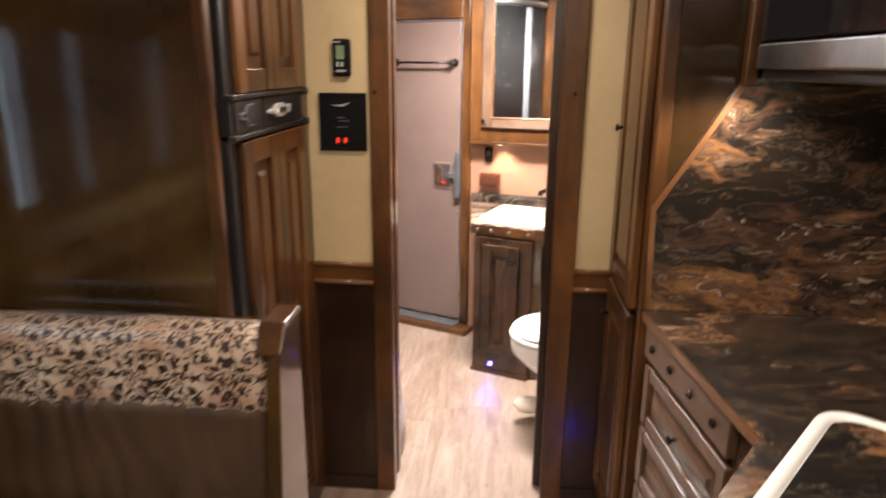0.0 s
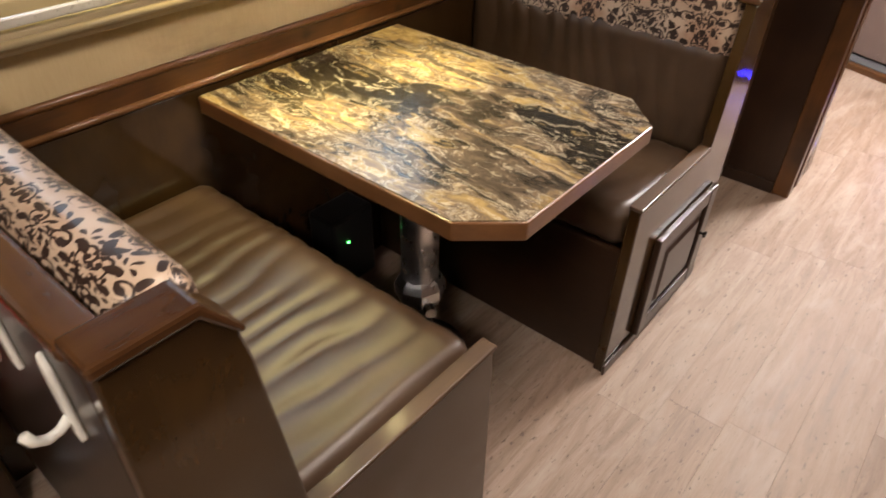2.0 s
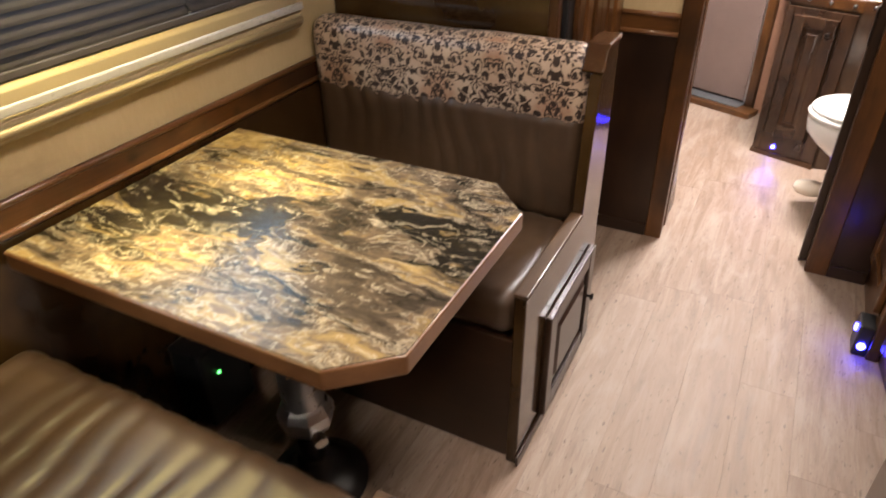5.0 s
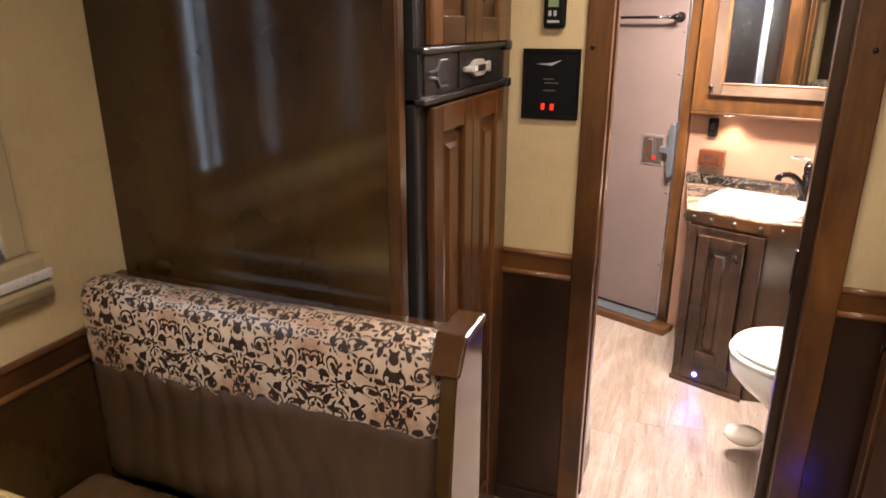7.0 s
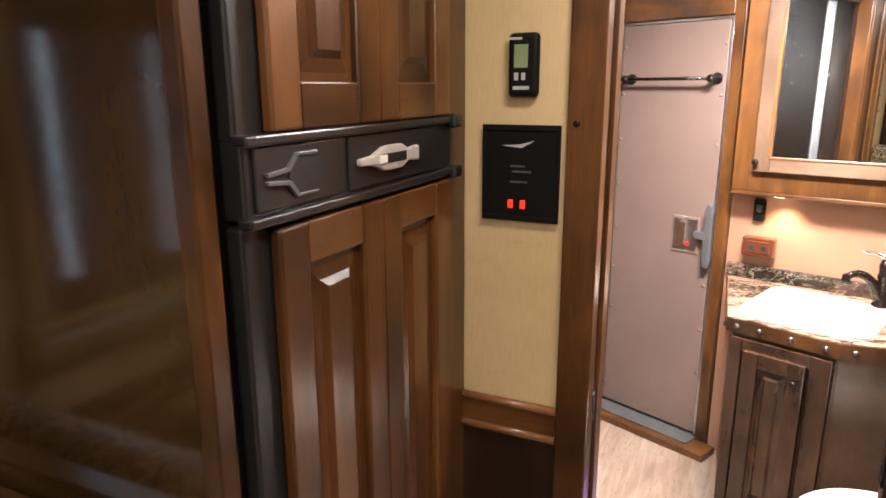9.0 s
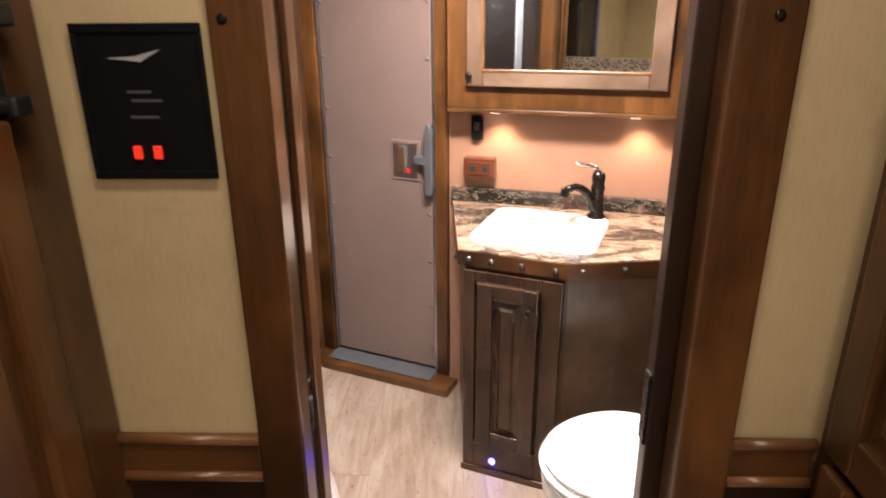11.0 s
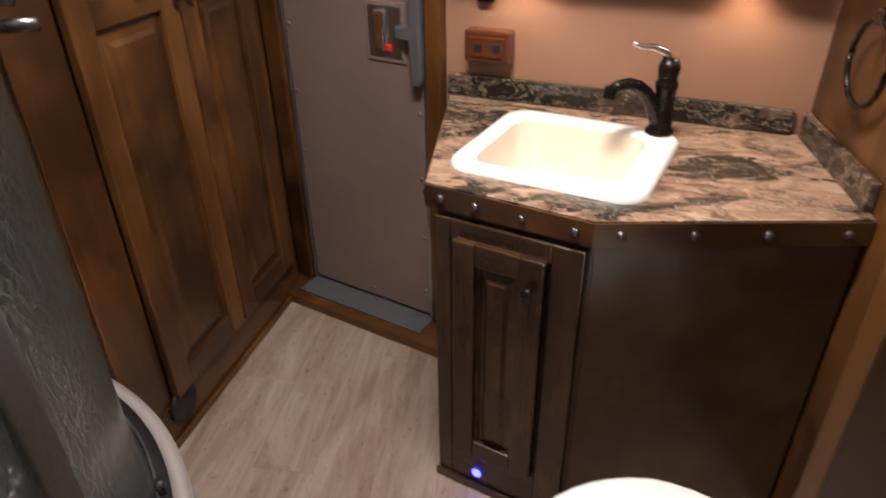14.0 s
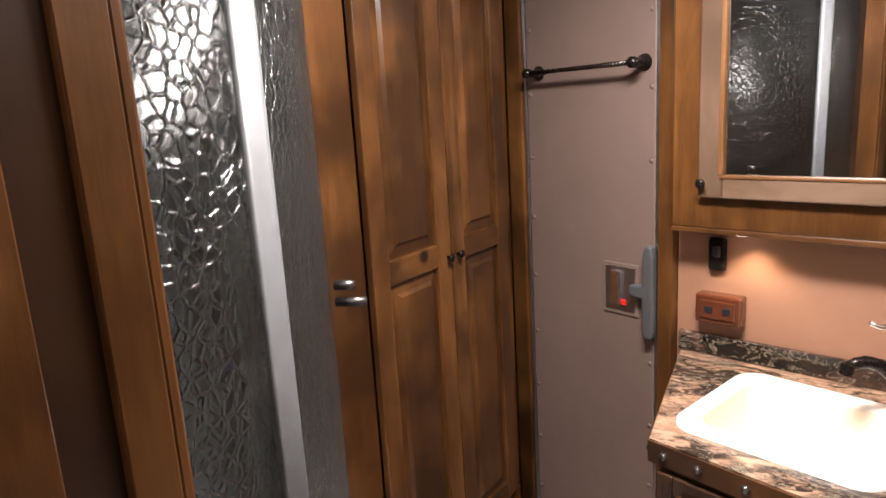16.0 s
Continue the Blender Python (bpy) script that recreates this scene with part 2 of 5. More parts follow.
def tooled(name="tooled_leather"):
    """Cream leather with dark stamped flowers, leaves and scrolls."""
    m, nt, p = mat(name, 0.33)
    tc = nt.nodes.new("ShaderNodeTexCoord")
    sep = nt.nodes.new("ShaderNodeSeparateXYZ")
    nt.links.new(tc.outputs["UV"], sep.inputs[0])
    com = nt.nodes.new("ShaderNodeCombineXYZ")
    fold = math_(nt, "PINGPONG", sep.outputs[0], 0.165)
    nt.links.new(fold, com.inputs[0])
    nt.links.new(sep.outputs[1], com.inputs[1])
    base = com.outputs[0]
    warp = nd(nt, "TexNoise", Scale=16, Detail=1)
    nt.links.new(base, warp.inputs["Vector"])
    wadd = nt.nodes.new("ShaderNodeVectorMath")
    wadd.operation = "MULTIPLY_ADD"
    wadd.inputs[1].default_value = (0.03, 0.03, 0)
    nt.links.new(warp.outputs["Color"], wadd.inputs[0])
    nt.links.new(base, wadd.inputs[2])

    def flowers(scale, petals, inner, outer, seed, cut, swirl):
        vo = nd(nt, "TexVoronoi", Scale=scale, Randomness=0.4)
        sh = nt.nodes.new("ShaderNodeVectorMath")
        sh.inputs[1].default_value = (seed, seed * 0.37, 0)
        nt.links.new(wadd.outputs[0], sh.inputs[0])
        vo.voronoi_dimensions = "2D"
        nt.links.new(sh.outputs[0], vo.inputs["Vector"])
        d = nt.nodes.new("ShaderNodeVectorMath")
        d.operation = "SUBTRACT"
        nt.links.new(sh.outputs[0], d.inputs[0])
        nt.links.new(vo.outputs["Position"], d.inputs[1])
        s2 = nt.nodes.new("ShaderNodeSeparateXYZ")
        nt.links.new(d.outputs[0], s2.inputs[0])
        ang = math_(nt, "ARCTAN2", s2.outputs[1], s2.outputs[0])
        r = vo.outputs["Distance"]
        ph = math_(nt, "ADD", math_(nt, "MULTIPLY", ang, petals), math_(nt, "MULTIPLY", r, swirl))
        wave = math_(nt, "SINE", ph)
        rr = nd(nt, "MapRange", From_Min=inner, From_Max=outer, To_Min=-1.0, To_Max=1.0)
        rr.clamp = False
        nt.links.new(r, rr.inputs[0])
        band = math_(nt, "SUBTRACT", 1.0, math_(nt, "POWER", math_(nt, "ABSOLUTE", rr.outputs[0]), 1.6))
        return math_(nt, "GREATER_THAN", math_(nt, "ADD", wave, math_(nt, "MULTIPLY", band, 0.75)), cut)

    def scrolls(scale, seed, turns, width):
        """Curling stems with round ends, one to a cell."""
        vo = nd(nt, "TexVoronoi", Scale=scale, Randomness=0.55)
        vo.voronoi_dimensions = "2D"
        sh = nt.nodes.new("ShaderNodeVectorMath")
        sh.inputs[1].default_value = (seed, seed * 0.61, 0)
        nt.links.new(wadd.outputs[0], sh.inputs[0])
        nt.links.new(sh.outputs[0], vo.inputs["Vector"])
        d = nt.nodes.new("ShaderNodeVectorMath")
        d.operation = "SUBTRACT"
        nt.links.new(sh.outputs[0], d.inputs[0])
        nt.links.new(vo.outputs["Position"], d.inputs[1])
        s2 = nt.nodes.new("ShaderNodeSeparateXYZ")
        nt.links.new(d.outputs[0], s2.inputs[0])
        ang = math_(nt, "ARCTAN2", s2.outputs[1], s2.outputs[0])
        r = vo.outputs["Distance"]
        curl = math_(nt, "GREATER_THAN", math_(nt, "SINE", math_(nt, "ADD", ang, math_(nt, "MULTIPLY", r, turns))), width)
        inside = math_(nt, "LESS_THAN", r, 0.40)
        eye = math_(nt, "LESS_THAN", r, 0.10)
        return math_(nt, "MAXIMUM", math_(nt, "MULTIPLY", curl, inside), eye)

    a = flowers(9.4, 10, 0.06, 0.20, 0.0, 0.86, 2)
    b = flowers(9.4, 8, 0.26, 0.47, 0.0, 0.84, 6)
    c2 = scrolls(21.0, 3.7, 22.0, 0.55)
    d2 = flowers(27.0, 5, 0.10, 0.42, 9.1, 0.98, 3)
    mask = math_(nt, "MINIMUM", math_(nt, "ADD", math_(nt, "ADD", a, b), math_(nt, "ADD", c2, d2)), 1.0)
    blot = noise_(nt, base, 7, 4)
    cream = ramp(nt, blot, [(0.34, (0.33, 0.185, 0.12)), (0.46, (0.43, 0.31, 0.225)), (0.66, (0.50, 0.40, 0.31))])
    nt.links.new(mixc(nt, mask, cream, (0.030, 0.017, 0.013)), p.inputs["Base Color"])
    bump(nt, p, math_(nt, "SUBTRACT", 1.0, mask), 0.6, 0.002)
    return m


def ripple_glass():
    m, nt, p = mat("rippled_shower_glass", 0.20)
    p.inputs["Base Color"].default_value = (0.50, 0.53, 0.52, 1)
    p.inputs["Transmission Weight"].default_value = 1.0
    p.inputs["IOR"].default_value = 1.3
    p.inputs["Specular IOR Level"].default_value = 0.25
    v = coords(nt, (1, 1, 0.85))
    wv = nd(nt, "TexNoise", Scale=30, Detail=2)
    nt.links.new(v, wv.inputs["Vector"])
    add = nt.nodes.new("ShaderNodeVectorMath")
    add.operation = "MULTIPLY_ADD"
    add.inputs[1].default_value = (0.012, 0.012, 0.012)
    nt.links.new(wv.outputs["Color"], add.inputs[0])
    nt.links.new(v, add.inputs[2])
    vo = nd(nt, "TexVoronoi", Scale=58)
    vo.feature = "DISTANCE_TO_EDGE"
    nt.links.new(add.outputs[0], vo.inputs["Vector"])
    ridge = nd(nt, "MapRange", From_Min=0.0, From_Max=0.13, To_Min=1.0, To_Max=0.0)
    ridge.interpolation_type = "SMOOTHSTEP"
    nt.links.new(vo.outputs["Distance"], ridge.inputs[0])
    soft_ = noise_(nt, v, 38, 3, 0.6)
    bump(nt, p, math_(nt, "ADD", ridge.outputs[0], math_(nt, "MULTIPLY", soft_, 0.9)), 0.42, 0.0035)
    return m


def glow(name, colour, strength):
    m, nt, p = mat(name)
    p.inputs["Base Color"].default_value = (*colour, 1)
    p.inputs["Emission Color"].default_value = (*colour, 1)
    p.inputs["Emission Strength"].default_value = strength
    return m


BEIGE, FLOOR, LEATHER, TOOLED, RIPPLE = beige_wall(), floor_mat(), leather(), tooled(), ripple_glass()
BLACK = plain("black_plastic", (0.012, 0.012, 0.013), 0.35)
RUBBER = plain("black_rubber", (0.01, 0.01, 0.012), 0.5)
WHITE = plain("white_plastic", (0.78, 0.77, 0.74), 0.3, vary=0.03)
PORC = plain("glazed_porcelain", (0.80, 0.79, 0.76), 0.1, vary=0.02, coat=0.5)
BONE = plain("bone_plastic", (0.74, 0.66, 0.55), 0.2, vary=0.04, coat=0.3)
CHROME = plain("chrome", (0.86, 0.87, 0.89), 0.2, 1.0, 0.04)
ALU = plain("brushed_aluminium", (0.45, 0.47, 0.50), 0.32, 1.0, 0.12, 20)
GREYM = plain("grey_painted_metal", (0.095, 0.097, 0.102), 0.4, 0.3, 0.12, 20)
BRONZE = plain("dark_bronze", (0.022, 0.017, 0.015), 0.28, 0.7, 0.2, 30)
MAUVE = plain("mauve_padded_vinyl", (0.145, 0.099, 0.084), 0.55, 0, 0.07, 5, 0.15)
COPPER = plain("copper_coloured_wall_vinyl", (0.27, 0.138, 0.086), 0.5, 0, 0.07, 6, 0.1)
PURPLE = plain("purple_grey_door_frame", (0.24, 0.22, 0.30), 0.4, 0.2, 0.1, 10)
RED = plain("red_enamel", (0.62, 0.015, 0.012), 0.25, 0, 0.05)
SHOWER = plain("grey_shower_wall", (0.075, 0.078, 0.076), 0.35, 0, 0.2, 4)
SHTRAY = plain("taupe_shower_tray", (0.25, 0.215, 0.205), 0.2, 0, 0.05, 6)
CEILM = plain("ceiling_vinyl", (0.62, 0.58, 0.50), 0.6, 0, 0.05, 6)
BLIND = plain("dark_blind_slat", (0.06, 0.052, 0.055), 0.4, 0, 0.12, 10)
TRIMB = plain("cream_window_trim", (0.34, 0.27, 0.16), 0.4, 0, 0.06, 6)
GLASSD = plain("dark_glass", (0.01, 0.01, 0.012), 0.05, 0, 0.05)
MIRROR = plain("mirror_silver", (0.86, 0.88, 0.88), 0.015, 1.0, 0.01)
PLATE = plain("red_brown_wall_plate", (0.085, 0.024, 0.010), 0.2, 0, 0.15, coat=0.4)
GREYT = plain("grey_print", (0.35, 0.35, 0.36), 0.4)
LCD = plain("lcd_glass", (0.16, 0.22, 0.12), 0.2)
PANELB = plain("matt_black_panel", (0.0045, 0.0045, 0.005), 0.5)
PANELB.node_tree.nodes["Principled BSDF"].inputs["Specular IOR Level"].default_value = 0.12
DIMT = plain("dim_grey_print", (0.07, 0.07, 0.075), 0.5)
BLUE_G, RED_G, GREEN_G = glow("blue_led", (0.02, 0.02, 1.0), 90), glow("red_lit_rocker", (1.0, 0.04, 0.015), 0.5), glow("green_led", (0.1, 1.0, 0.15), 8)
DAY = glow("daylight_outside", (0.62, 0.8, 1.0), 9)
LAMP = glow("lamp_diffuser", (1.0, 0.86, 0.7), 6)
PEWTER = plain("dark_pewter", (0.14, 0.13, 0.13), 0.3, 0.9, 0.15, 30)
# Panel wood lightened for the vanity; its broad sheen is partly in the colour.
SATIN = wood("sheen_toned_vanity_panel", (0.034, 0.019, 0.011), (0.08, 0.047, 0.027), (0.13, 0.08, 0.047), "z", 0.27, False)
VANW = {a: wood("vanity_door_wood_" + a, (0.012, 0.0055, 0.003), (0.042, 0.019, 0.009), (0.085, 0.043, 0.021), a, 0.26) for a in "xyz"}
TAUPE = {a: wood("grey_glazed_wood_" + a, (0.05, 0.028, 0.017), (0.12, 0.073, 0.047), (0.19, 0.125, 0.085), a, 0.3, False) for a in "xyz"}
POSTM = plain("bright_post_metal", (0.88, 0.89, 0.92), 0.3, 1.0, 0.04)
MILKY = plain("milky_door_seal", (0.13, 0.135, 0.145), 0.45, 0, 0.12, 30, 0.3)
HANDLE = plain("pale_grey_latch_plastic", (0.46, 0.44, 0.43), 0.3, 0.2, 0.06, 20)


# ---- mesh tools ----
ORG = {}


def thing(name, base, label, category, group="", kind=""):
    o = new(name)
    o.location = base
    o.empty_display_size = 0.05
    ORG[o] = Vector(base)
    return tagged(o, label, category, group, kind)


def part(name, bm, material, parent=None, label="", smooth=False):
    bm.normal_update()
    lo = [min(v.co[i] for v in bm.verts) for i in range(3)]
    hi = [max(v.co[i] for v in bm.verts) for i in range(3)]
    c = Vector([(a + b) / 2 for a, b in zip(lo, hi)])
    for v in bm.verts:
        v.co -= c
    me = bpy.data.meshes.new(name)
    bm.to_mesh(me)
    bm.free()
    if smooth:
        for f in me.polygons:
            f.use_smooth = True
    me.materials.append(material)
    o = new(name, me)
    o.location = c - (ORG[parent] if parent else Vector())
    o.parent = parent
    ORG[o] = c
    if label:
        tagged(o, label)
    return o


def box(x0, x1, y0, y1, z0, z1, b=0.003, m=None):
    bm = bmesh.new()
    bmesh.ops.create_cube(bm, size=1)
    for v in bm.verts:
        v.co = Vector(((x0 + x1) / 2 + v.co.x * (x1 - x0), (y0 + y1) / 2 + v.co.y * (y1 - y0), (z0 + z1) / 2 + v.co.z * (z1 - z0)))
    if b:
        bmesh.ops.bevel(bm, geom=bm.edges[:], offset=min(b, (x1 - x0) * 0.4, (y1 - y0) * 0.4, (z1 - z0) * 0.4), segments=2, affect="EDGES", profile=0.5)
    if m:
        bm.transform(m)
    return bm


def join(*bms):
    out = bmesh.new()
    for b in bms:
        me = bpy.data.meshes.new("tmp")
        b.to_mesh(me)
        b.free()
        out.from_mesh(me)
        bpy.data.meshes.remove(me)
    return out


def prism(poly, a0, a1, axis="z", b=0.003, m=None):
    """A polygon pushed from a0 to a1 along an axis; polygon in the two other axes, in x y z order."""
    bm = bmesh.new()

    def at(p, a):
        return {"z": (p[0], p[1], a), "x": (a, p[0], p[1]), "y": (p[0], a, p[1])}[axis]

    lo = [bm.verts.new(at(p, a0)) for p in poly]
    hi = [bm.verts.new(at(p, a1)) for p in poly]
    bm.faces.new(lo)
    bm.faces.new(hi)
    n = len(poly)
    for i in range(n):
        bm.faces.new((lo[i], lo[(i + 1) % n], hi[(i + 1) % n], hi[i]))
    bmesh.ops.recalc_face_normals(bm, faces=bm.faces[:])
    if b:
        bmesh.ops.bevel(bm, geom=bm.edges[:], offset=b, segments=2, affect="EDGES", profile=0.5)
    if m:
        bm.transform(m)
    return bm


def rod(p0, p1, r0, r1=None, seg=20, b=0.0):
    p0, p1 = Vector(p0), Vector(p1)
    d = p1 - p0
    bm = bmesh.new()
    bmesh.ops.create_cone(bm, cap_ends=True, segments=seg, radius1=r0, radius2=r0 if r1 is None else r1, depth=d.length)
    bm.transform(Matrix.Translation((p0 + p1) / 2) @ d.to_track_quat("Z", "Y").to_matrix().to_4x4())
    return bm


def lathe(profile, at, seg=28, m=None, sx=1.0, sy=1.0):
    bm = bmesh.new()
    rings = []
    for r, z in profile:
        rings.append([bm.verts.new((sx * r * math.cos(6.28318531 * i / seg), sy * r * math.sin(6.28318531 * i / seg), z)) for i in range(seg)])
    for a, c in zip(rings, rings[1:]):
        for i in range(seg):
            bm.faces.new((a[i], a[(i + 1) % seg], c[(i + 1) % seg], c[i]))
    if profile[0][0] > 1e-5:
        bm.faces.new(rings[0][::-1])
    if profile[-1][0] > 1e-5:
        bm.faces.new(rings[-1])
    bmesh.ops.remove_doubles(bm, verts=bm.verts[:], dist=1e-6)
    bmesh.ops.recalc_face_normals(bm, faces=bm.faces[:])
    if m:
        bm.transform(m)
    bm.transform(Matrix.Translation(at))
    return bm


def tube(points, radius, seg=10, r_end=None):
    """A round bar along a smooth line of points."""
    pts = [Vector(p) for p in points]
    bm = bmesh.new()
    rings = []
    n = len(pts)
    for k, p in enumerate(pts):
        d = (pts[min(k + 1, n - 1)] - pts[max(k - 1, 0)]).normalized()
        q = d.to_track_quat("Z", "Y").to_matrix()
        r = radius if r_end is None else radius + (r_end - radius) * k / (n - 1)
        rings.append([bm.verts.new(p + q @ Vector((r * math.cos(6.2832 * i / seg), r * math.sin(6.2832 * i / seg), 0))) for i in range(seg)])
    for a, c in zip(rings, rings[1:]):
        for i in range(seg):
            bm.faces.new((a[i], a[(i + 1) % seg], c[(i + 1) % seg], c[i]))
    bm.faces.new(rings[0][::-1])
    bm.faces.new(rings[-1])
    bmesh.ops.recalc_face_normals(bm, faces=bm.faces[:])
    return bm


def arc(c, r, a0, a1, n=12):
    return [(c[0] + r * math.cos(radians(a0 + (a1 - a0) * i / n)), c[1] + r * math.sin(radians(a0 + (a1 - a0) * i / n))) for i in range(n + 1)]


def face(x, y, z, turn):
    """Frame of an upright face: local x along it, local -y out of it, z up."""
    return pose(x, y, z, 0, 0, turn)


def raised_door(parent, name, m, w, h, t=0.02, stile=0.055, woods=WOOD, mid=None, label="", top=None):
    """Frame-and-panel cabinet door in the frame m (0..w, 0..h), with bevelled raised panels."""
    top = top or stile
    d = part(name, box(0.002, w - 0.002, -0.004, -0.0005, 0.002, h - 0.002, 0, m), woods["z"], parent, label)
    for sx0 in (0, w - stile):
        part("stile", box(sx0, sx0 + stile, -t, 0, 0, h, 0.004, m), woods["z"], d)
    rails = [(0, stile), (h - top, h)] + ([(mid - stile / 2, mid + stile / 2)] if mid else [])
    for z0, z1 in rails:
        part("rail", box(stile, w - stile, -t + 0.0015, 0, z0, z1, 0.003, m), woods["y" if abs(math.sin(m.to_euler().z)) > 0.7 else "x"], d)
    spans = [(stile, mid - stile / 2), (mid + stile / 2, h - top)] if mid else [(stile, h - top)]
    for z0, z1 in spans:
        x0, x1 = stile, w - stile
        bm = bmesh.new()
        k = min(0.035, (x1 - x0) * 0.28)
        rows = [(x0, x1, z0, z1, -t + 0.013), (x0 + 0.006, x1 - 0.006, z0 + 0.006, z1 - 0.006, -t + 0.013), (x0 + k * 0.8, x1 - k * 0.8, z0 + k * 0.8, z1 - k * 0.8, -t + 0.0085), (x0 + k + 0.003, x1 - k - 0.003, z0 + k + 0.003, z1 - k - 0.003, -t + 0.002)]
        rings = []
        for a, b2, c, e, y in rows:
            rings.append([bm.verts.new(q) for q in ((a, y, c), (b2, y, c), (b2, y, e), (a, y, e))])
        for p, q in zip(rings, rings[1:]):
            for i in range(4):
                bm.faces.new((p[i], p[(i + 1) % 4], q[(i + 1) % 4], q[i]))
        bm.faces.new(rings[-1])
        back = [bm.verts.new(q) for q in ((x0, -0.001, z0), (x1, -0.001, z0), (x1, -0.001, z1), (x0, -0.001, z1))]
        for i in range(4):
            bm.faces.new((back[i], back[(i + 1) % 4], rings[0][(i + 1) % 4], rings[0][i]))
        bm.faces.new(back[::-1])
        bmesh.ops.recalc_face_normals(bm, faces=bm.faces[:])
        bm.transform(m)
        part("panel", bm, woods["z"], d)
    return d


def knob(parent, m, x, z, material=BRONZE, out=0.02, r=0.011):
    k = lathe([(0.0045, 0), (0.0045, out * 0.5), (r, out * 0.65), (r, out * 0.85), (r * 0.6, out), (0.0001, out)], (0, 0, 0), 16)
    k.transform(m @ Matrix.Translation((x, 0, z)) @ pose(0, 0, 0, 90, 0, 0))
    return part("knob", k, material, parent, "small dark bronze knob", True)


def cushion(x0, x1, y0, y1, z0, z1, material, name, parent, pleats=0.0, axis="x", r=0.04, label="", seedv=0.0):
    """A stuffed pad: a box with round edges and, where it has them, soft pleats across an axis; carries UVs in metres."""
    bm = bmesh.new()
    L = (x1 - x0, y1 - y0, z1 - z0)
    n = [max(2, int(l / (0.011 if pleats else 0.02))) for l in L]
    bmesh.ops.create_cube(bm, size=1)
    for i in range(3):
        es = [e for e in bm.edges if abs((e.verts[0].co - e.verts[1].co).normalized()[i]) > 0.9 and (e.verts[0].co - e.verts[1].co).length > 0.9]
        bmesh.ops.subdivide_edges(bm, edges=es, cuts=n[i] - 1, use_grid_fill=True)
    c = Vector(((x0 + x1) / 2, (y0 + y1) / 2, (z0 + z1) / 2))
    half = Vector(L) / 2
    r = min(r, *[h * 0.95 for h in half])
    uv = bm.loops.layers.uv.new("UVMap")
    raw = {}
    for v in bm.verts:
        p = Vector((v.co.x * L[0], v.co.y * L[1], v.co.z * L[2]))
        raw[v] = p.copy()
        core = Vector([max(-half[i] + r, min(half[i] - r, p[i])) for i in range(3)])
        d = p - core
        if d.length > 1e-6:
            p = core + d.normalized() * r
        v.co = p
    bm.normal_update()
    offs = {}
    for v in bm.verts:
        p = v.co
        w = c + p
        puff = 1 - max(abs(p.x) / half.x, 0) ** 4 * 0.75
        h = 0.006 * noise.noise(w * 6 + Vector((seedv, 0, 0)))
        if pleats:
            a = {"x": w.x, "y": w.y}[axis]
            o = {"x": w.y + w.z, "y": w.x + w.z}[axis]
            wob = 1.1 * noise.noise(Vector((a * 5, o * 4.5, seedv)))
            s = abs(math.sin((a / 0.062 + wob + 0.6 * noise.noise(Vector((a * 2.3, o * 1.3, seedv + 4)))) * math.pi))
            amp = 0.4 + 0.9 * max(0, noise.noise(Vector((a * 4, o * 5, seedv + 9))) + 0.5)
            h += pleats * amp * (s ** 0.45 - 0.75)
        offs[v] = h * puff
    for v in bm.verts:
        v.co = v.co + v.normal * offs[v]
    for f in bm.faces:
        nn = [abs(q) for q in f.normal]
        for lo in f.loops:
            p = raw[lo.vert] + c
            lo[uv].uv = (p.x, p.z) if nn[1] >= max(nn[0], nn[2]) else ((p.x, p.y + z1 - (y0 + y1) / 2 + 0.0) if nn[2] >= nn[0] else (p.y, p.z))
    for v in bm.verts:
        v.co += c
    return part(name, bm, material, parent, label, True)


def rounded(x0, x1, y0, y1, r, n=6):
    return arc((x1 - r, y1 - r), r, 0, 90, n) + arc((x0 + r, y1 - r), r, 90, 180, n) + arc((x0 + r, y0 + r), r, 180, 270, n) + arc((x1 - r, y0 + r), r, 270, 360, n)


def ringed(loops, close=True):
    """A skin over loops of equal length, each at its height."""
    bm = bmesh.new()
    rs = [[bm.verts.new((x, y, z)) for x, y in pts] for pts, z in loops]
    for p, q in zip(rs, rs[1:]):
        n = len(p)
        for i in range(n):
            bm.faces.new((p[i], p[(i + 1) % n], q[(i + 1) % n], q[i]))
    if close:
        bm.faces.new(rs[-1])
    bmesh.ops.recalc_face_normals(bm, faces=bm.faces[:])
    return bm


def holed(poly, hole, z0, z1):
    """A slab with a hole through it."""
    bm = bmesh.new()
    rings = {}
    for z in (z0, z1):
        es = []
        for key, pts in (("o", poly), ("h", hole)):
            vs = [bm.verts.new((x, y, z)) for x, y in pts]
            rings[key, z] = vs
            es += [bm.edges.new((vs[i], vs[(i + 1) % len(vs)])) for i in range(len(vs))]
        bmesh.ops.triangle_fill(bm, edges=es, use_beauty=True)
    for key in "oh":
        a, c = rings[key, z0], rings[key, z1]
        for i in range(len(a)):
            j = (i + 1) % len(a)
            bm.faces.new((a[i], a[j], c[j], c[i]))
    bmesh.ops.recalc_face_normals(bm, faces=bm.faces[:])
    return bm


# ---- structure ----
XL, XR, YB, YD = -1.10, 1.22, -2.0, 2.19


def wall(name, bm, material, label):
    return tagged(part(name, bm, material), label, "wall", kind="structure")


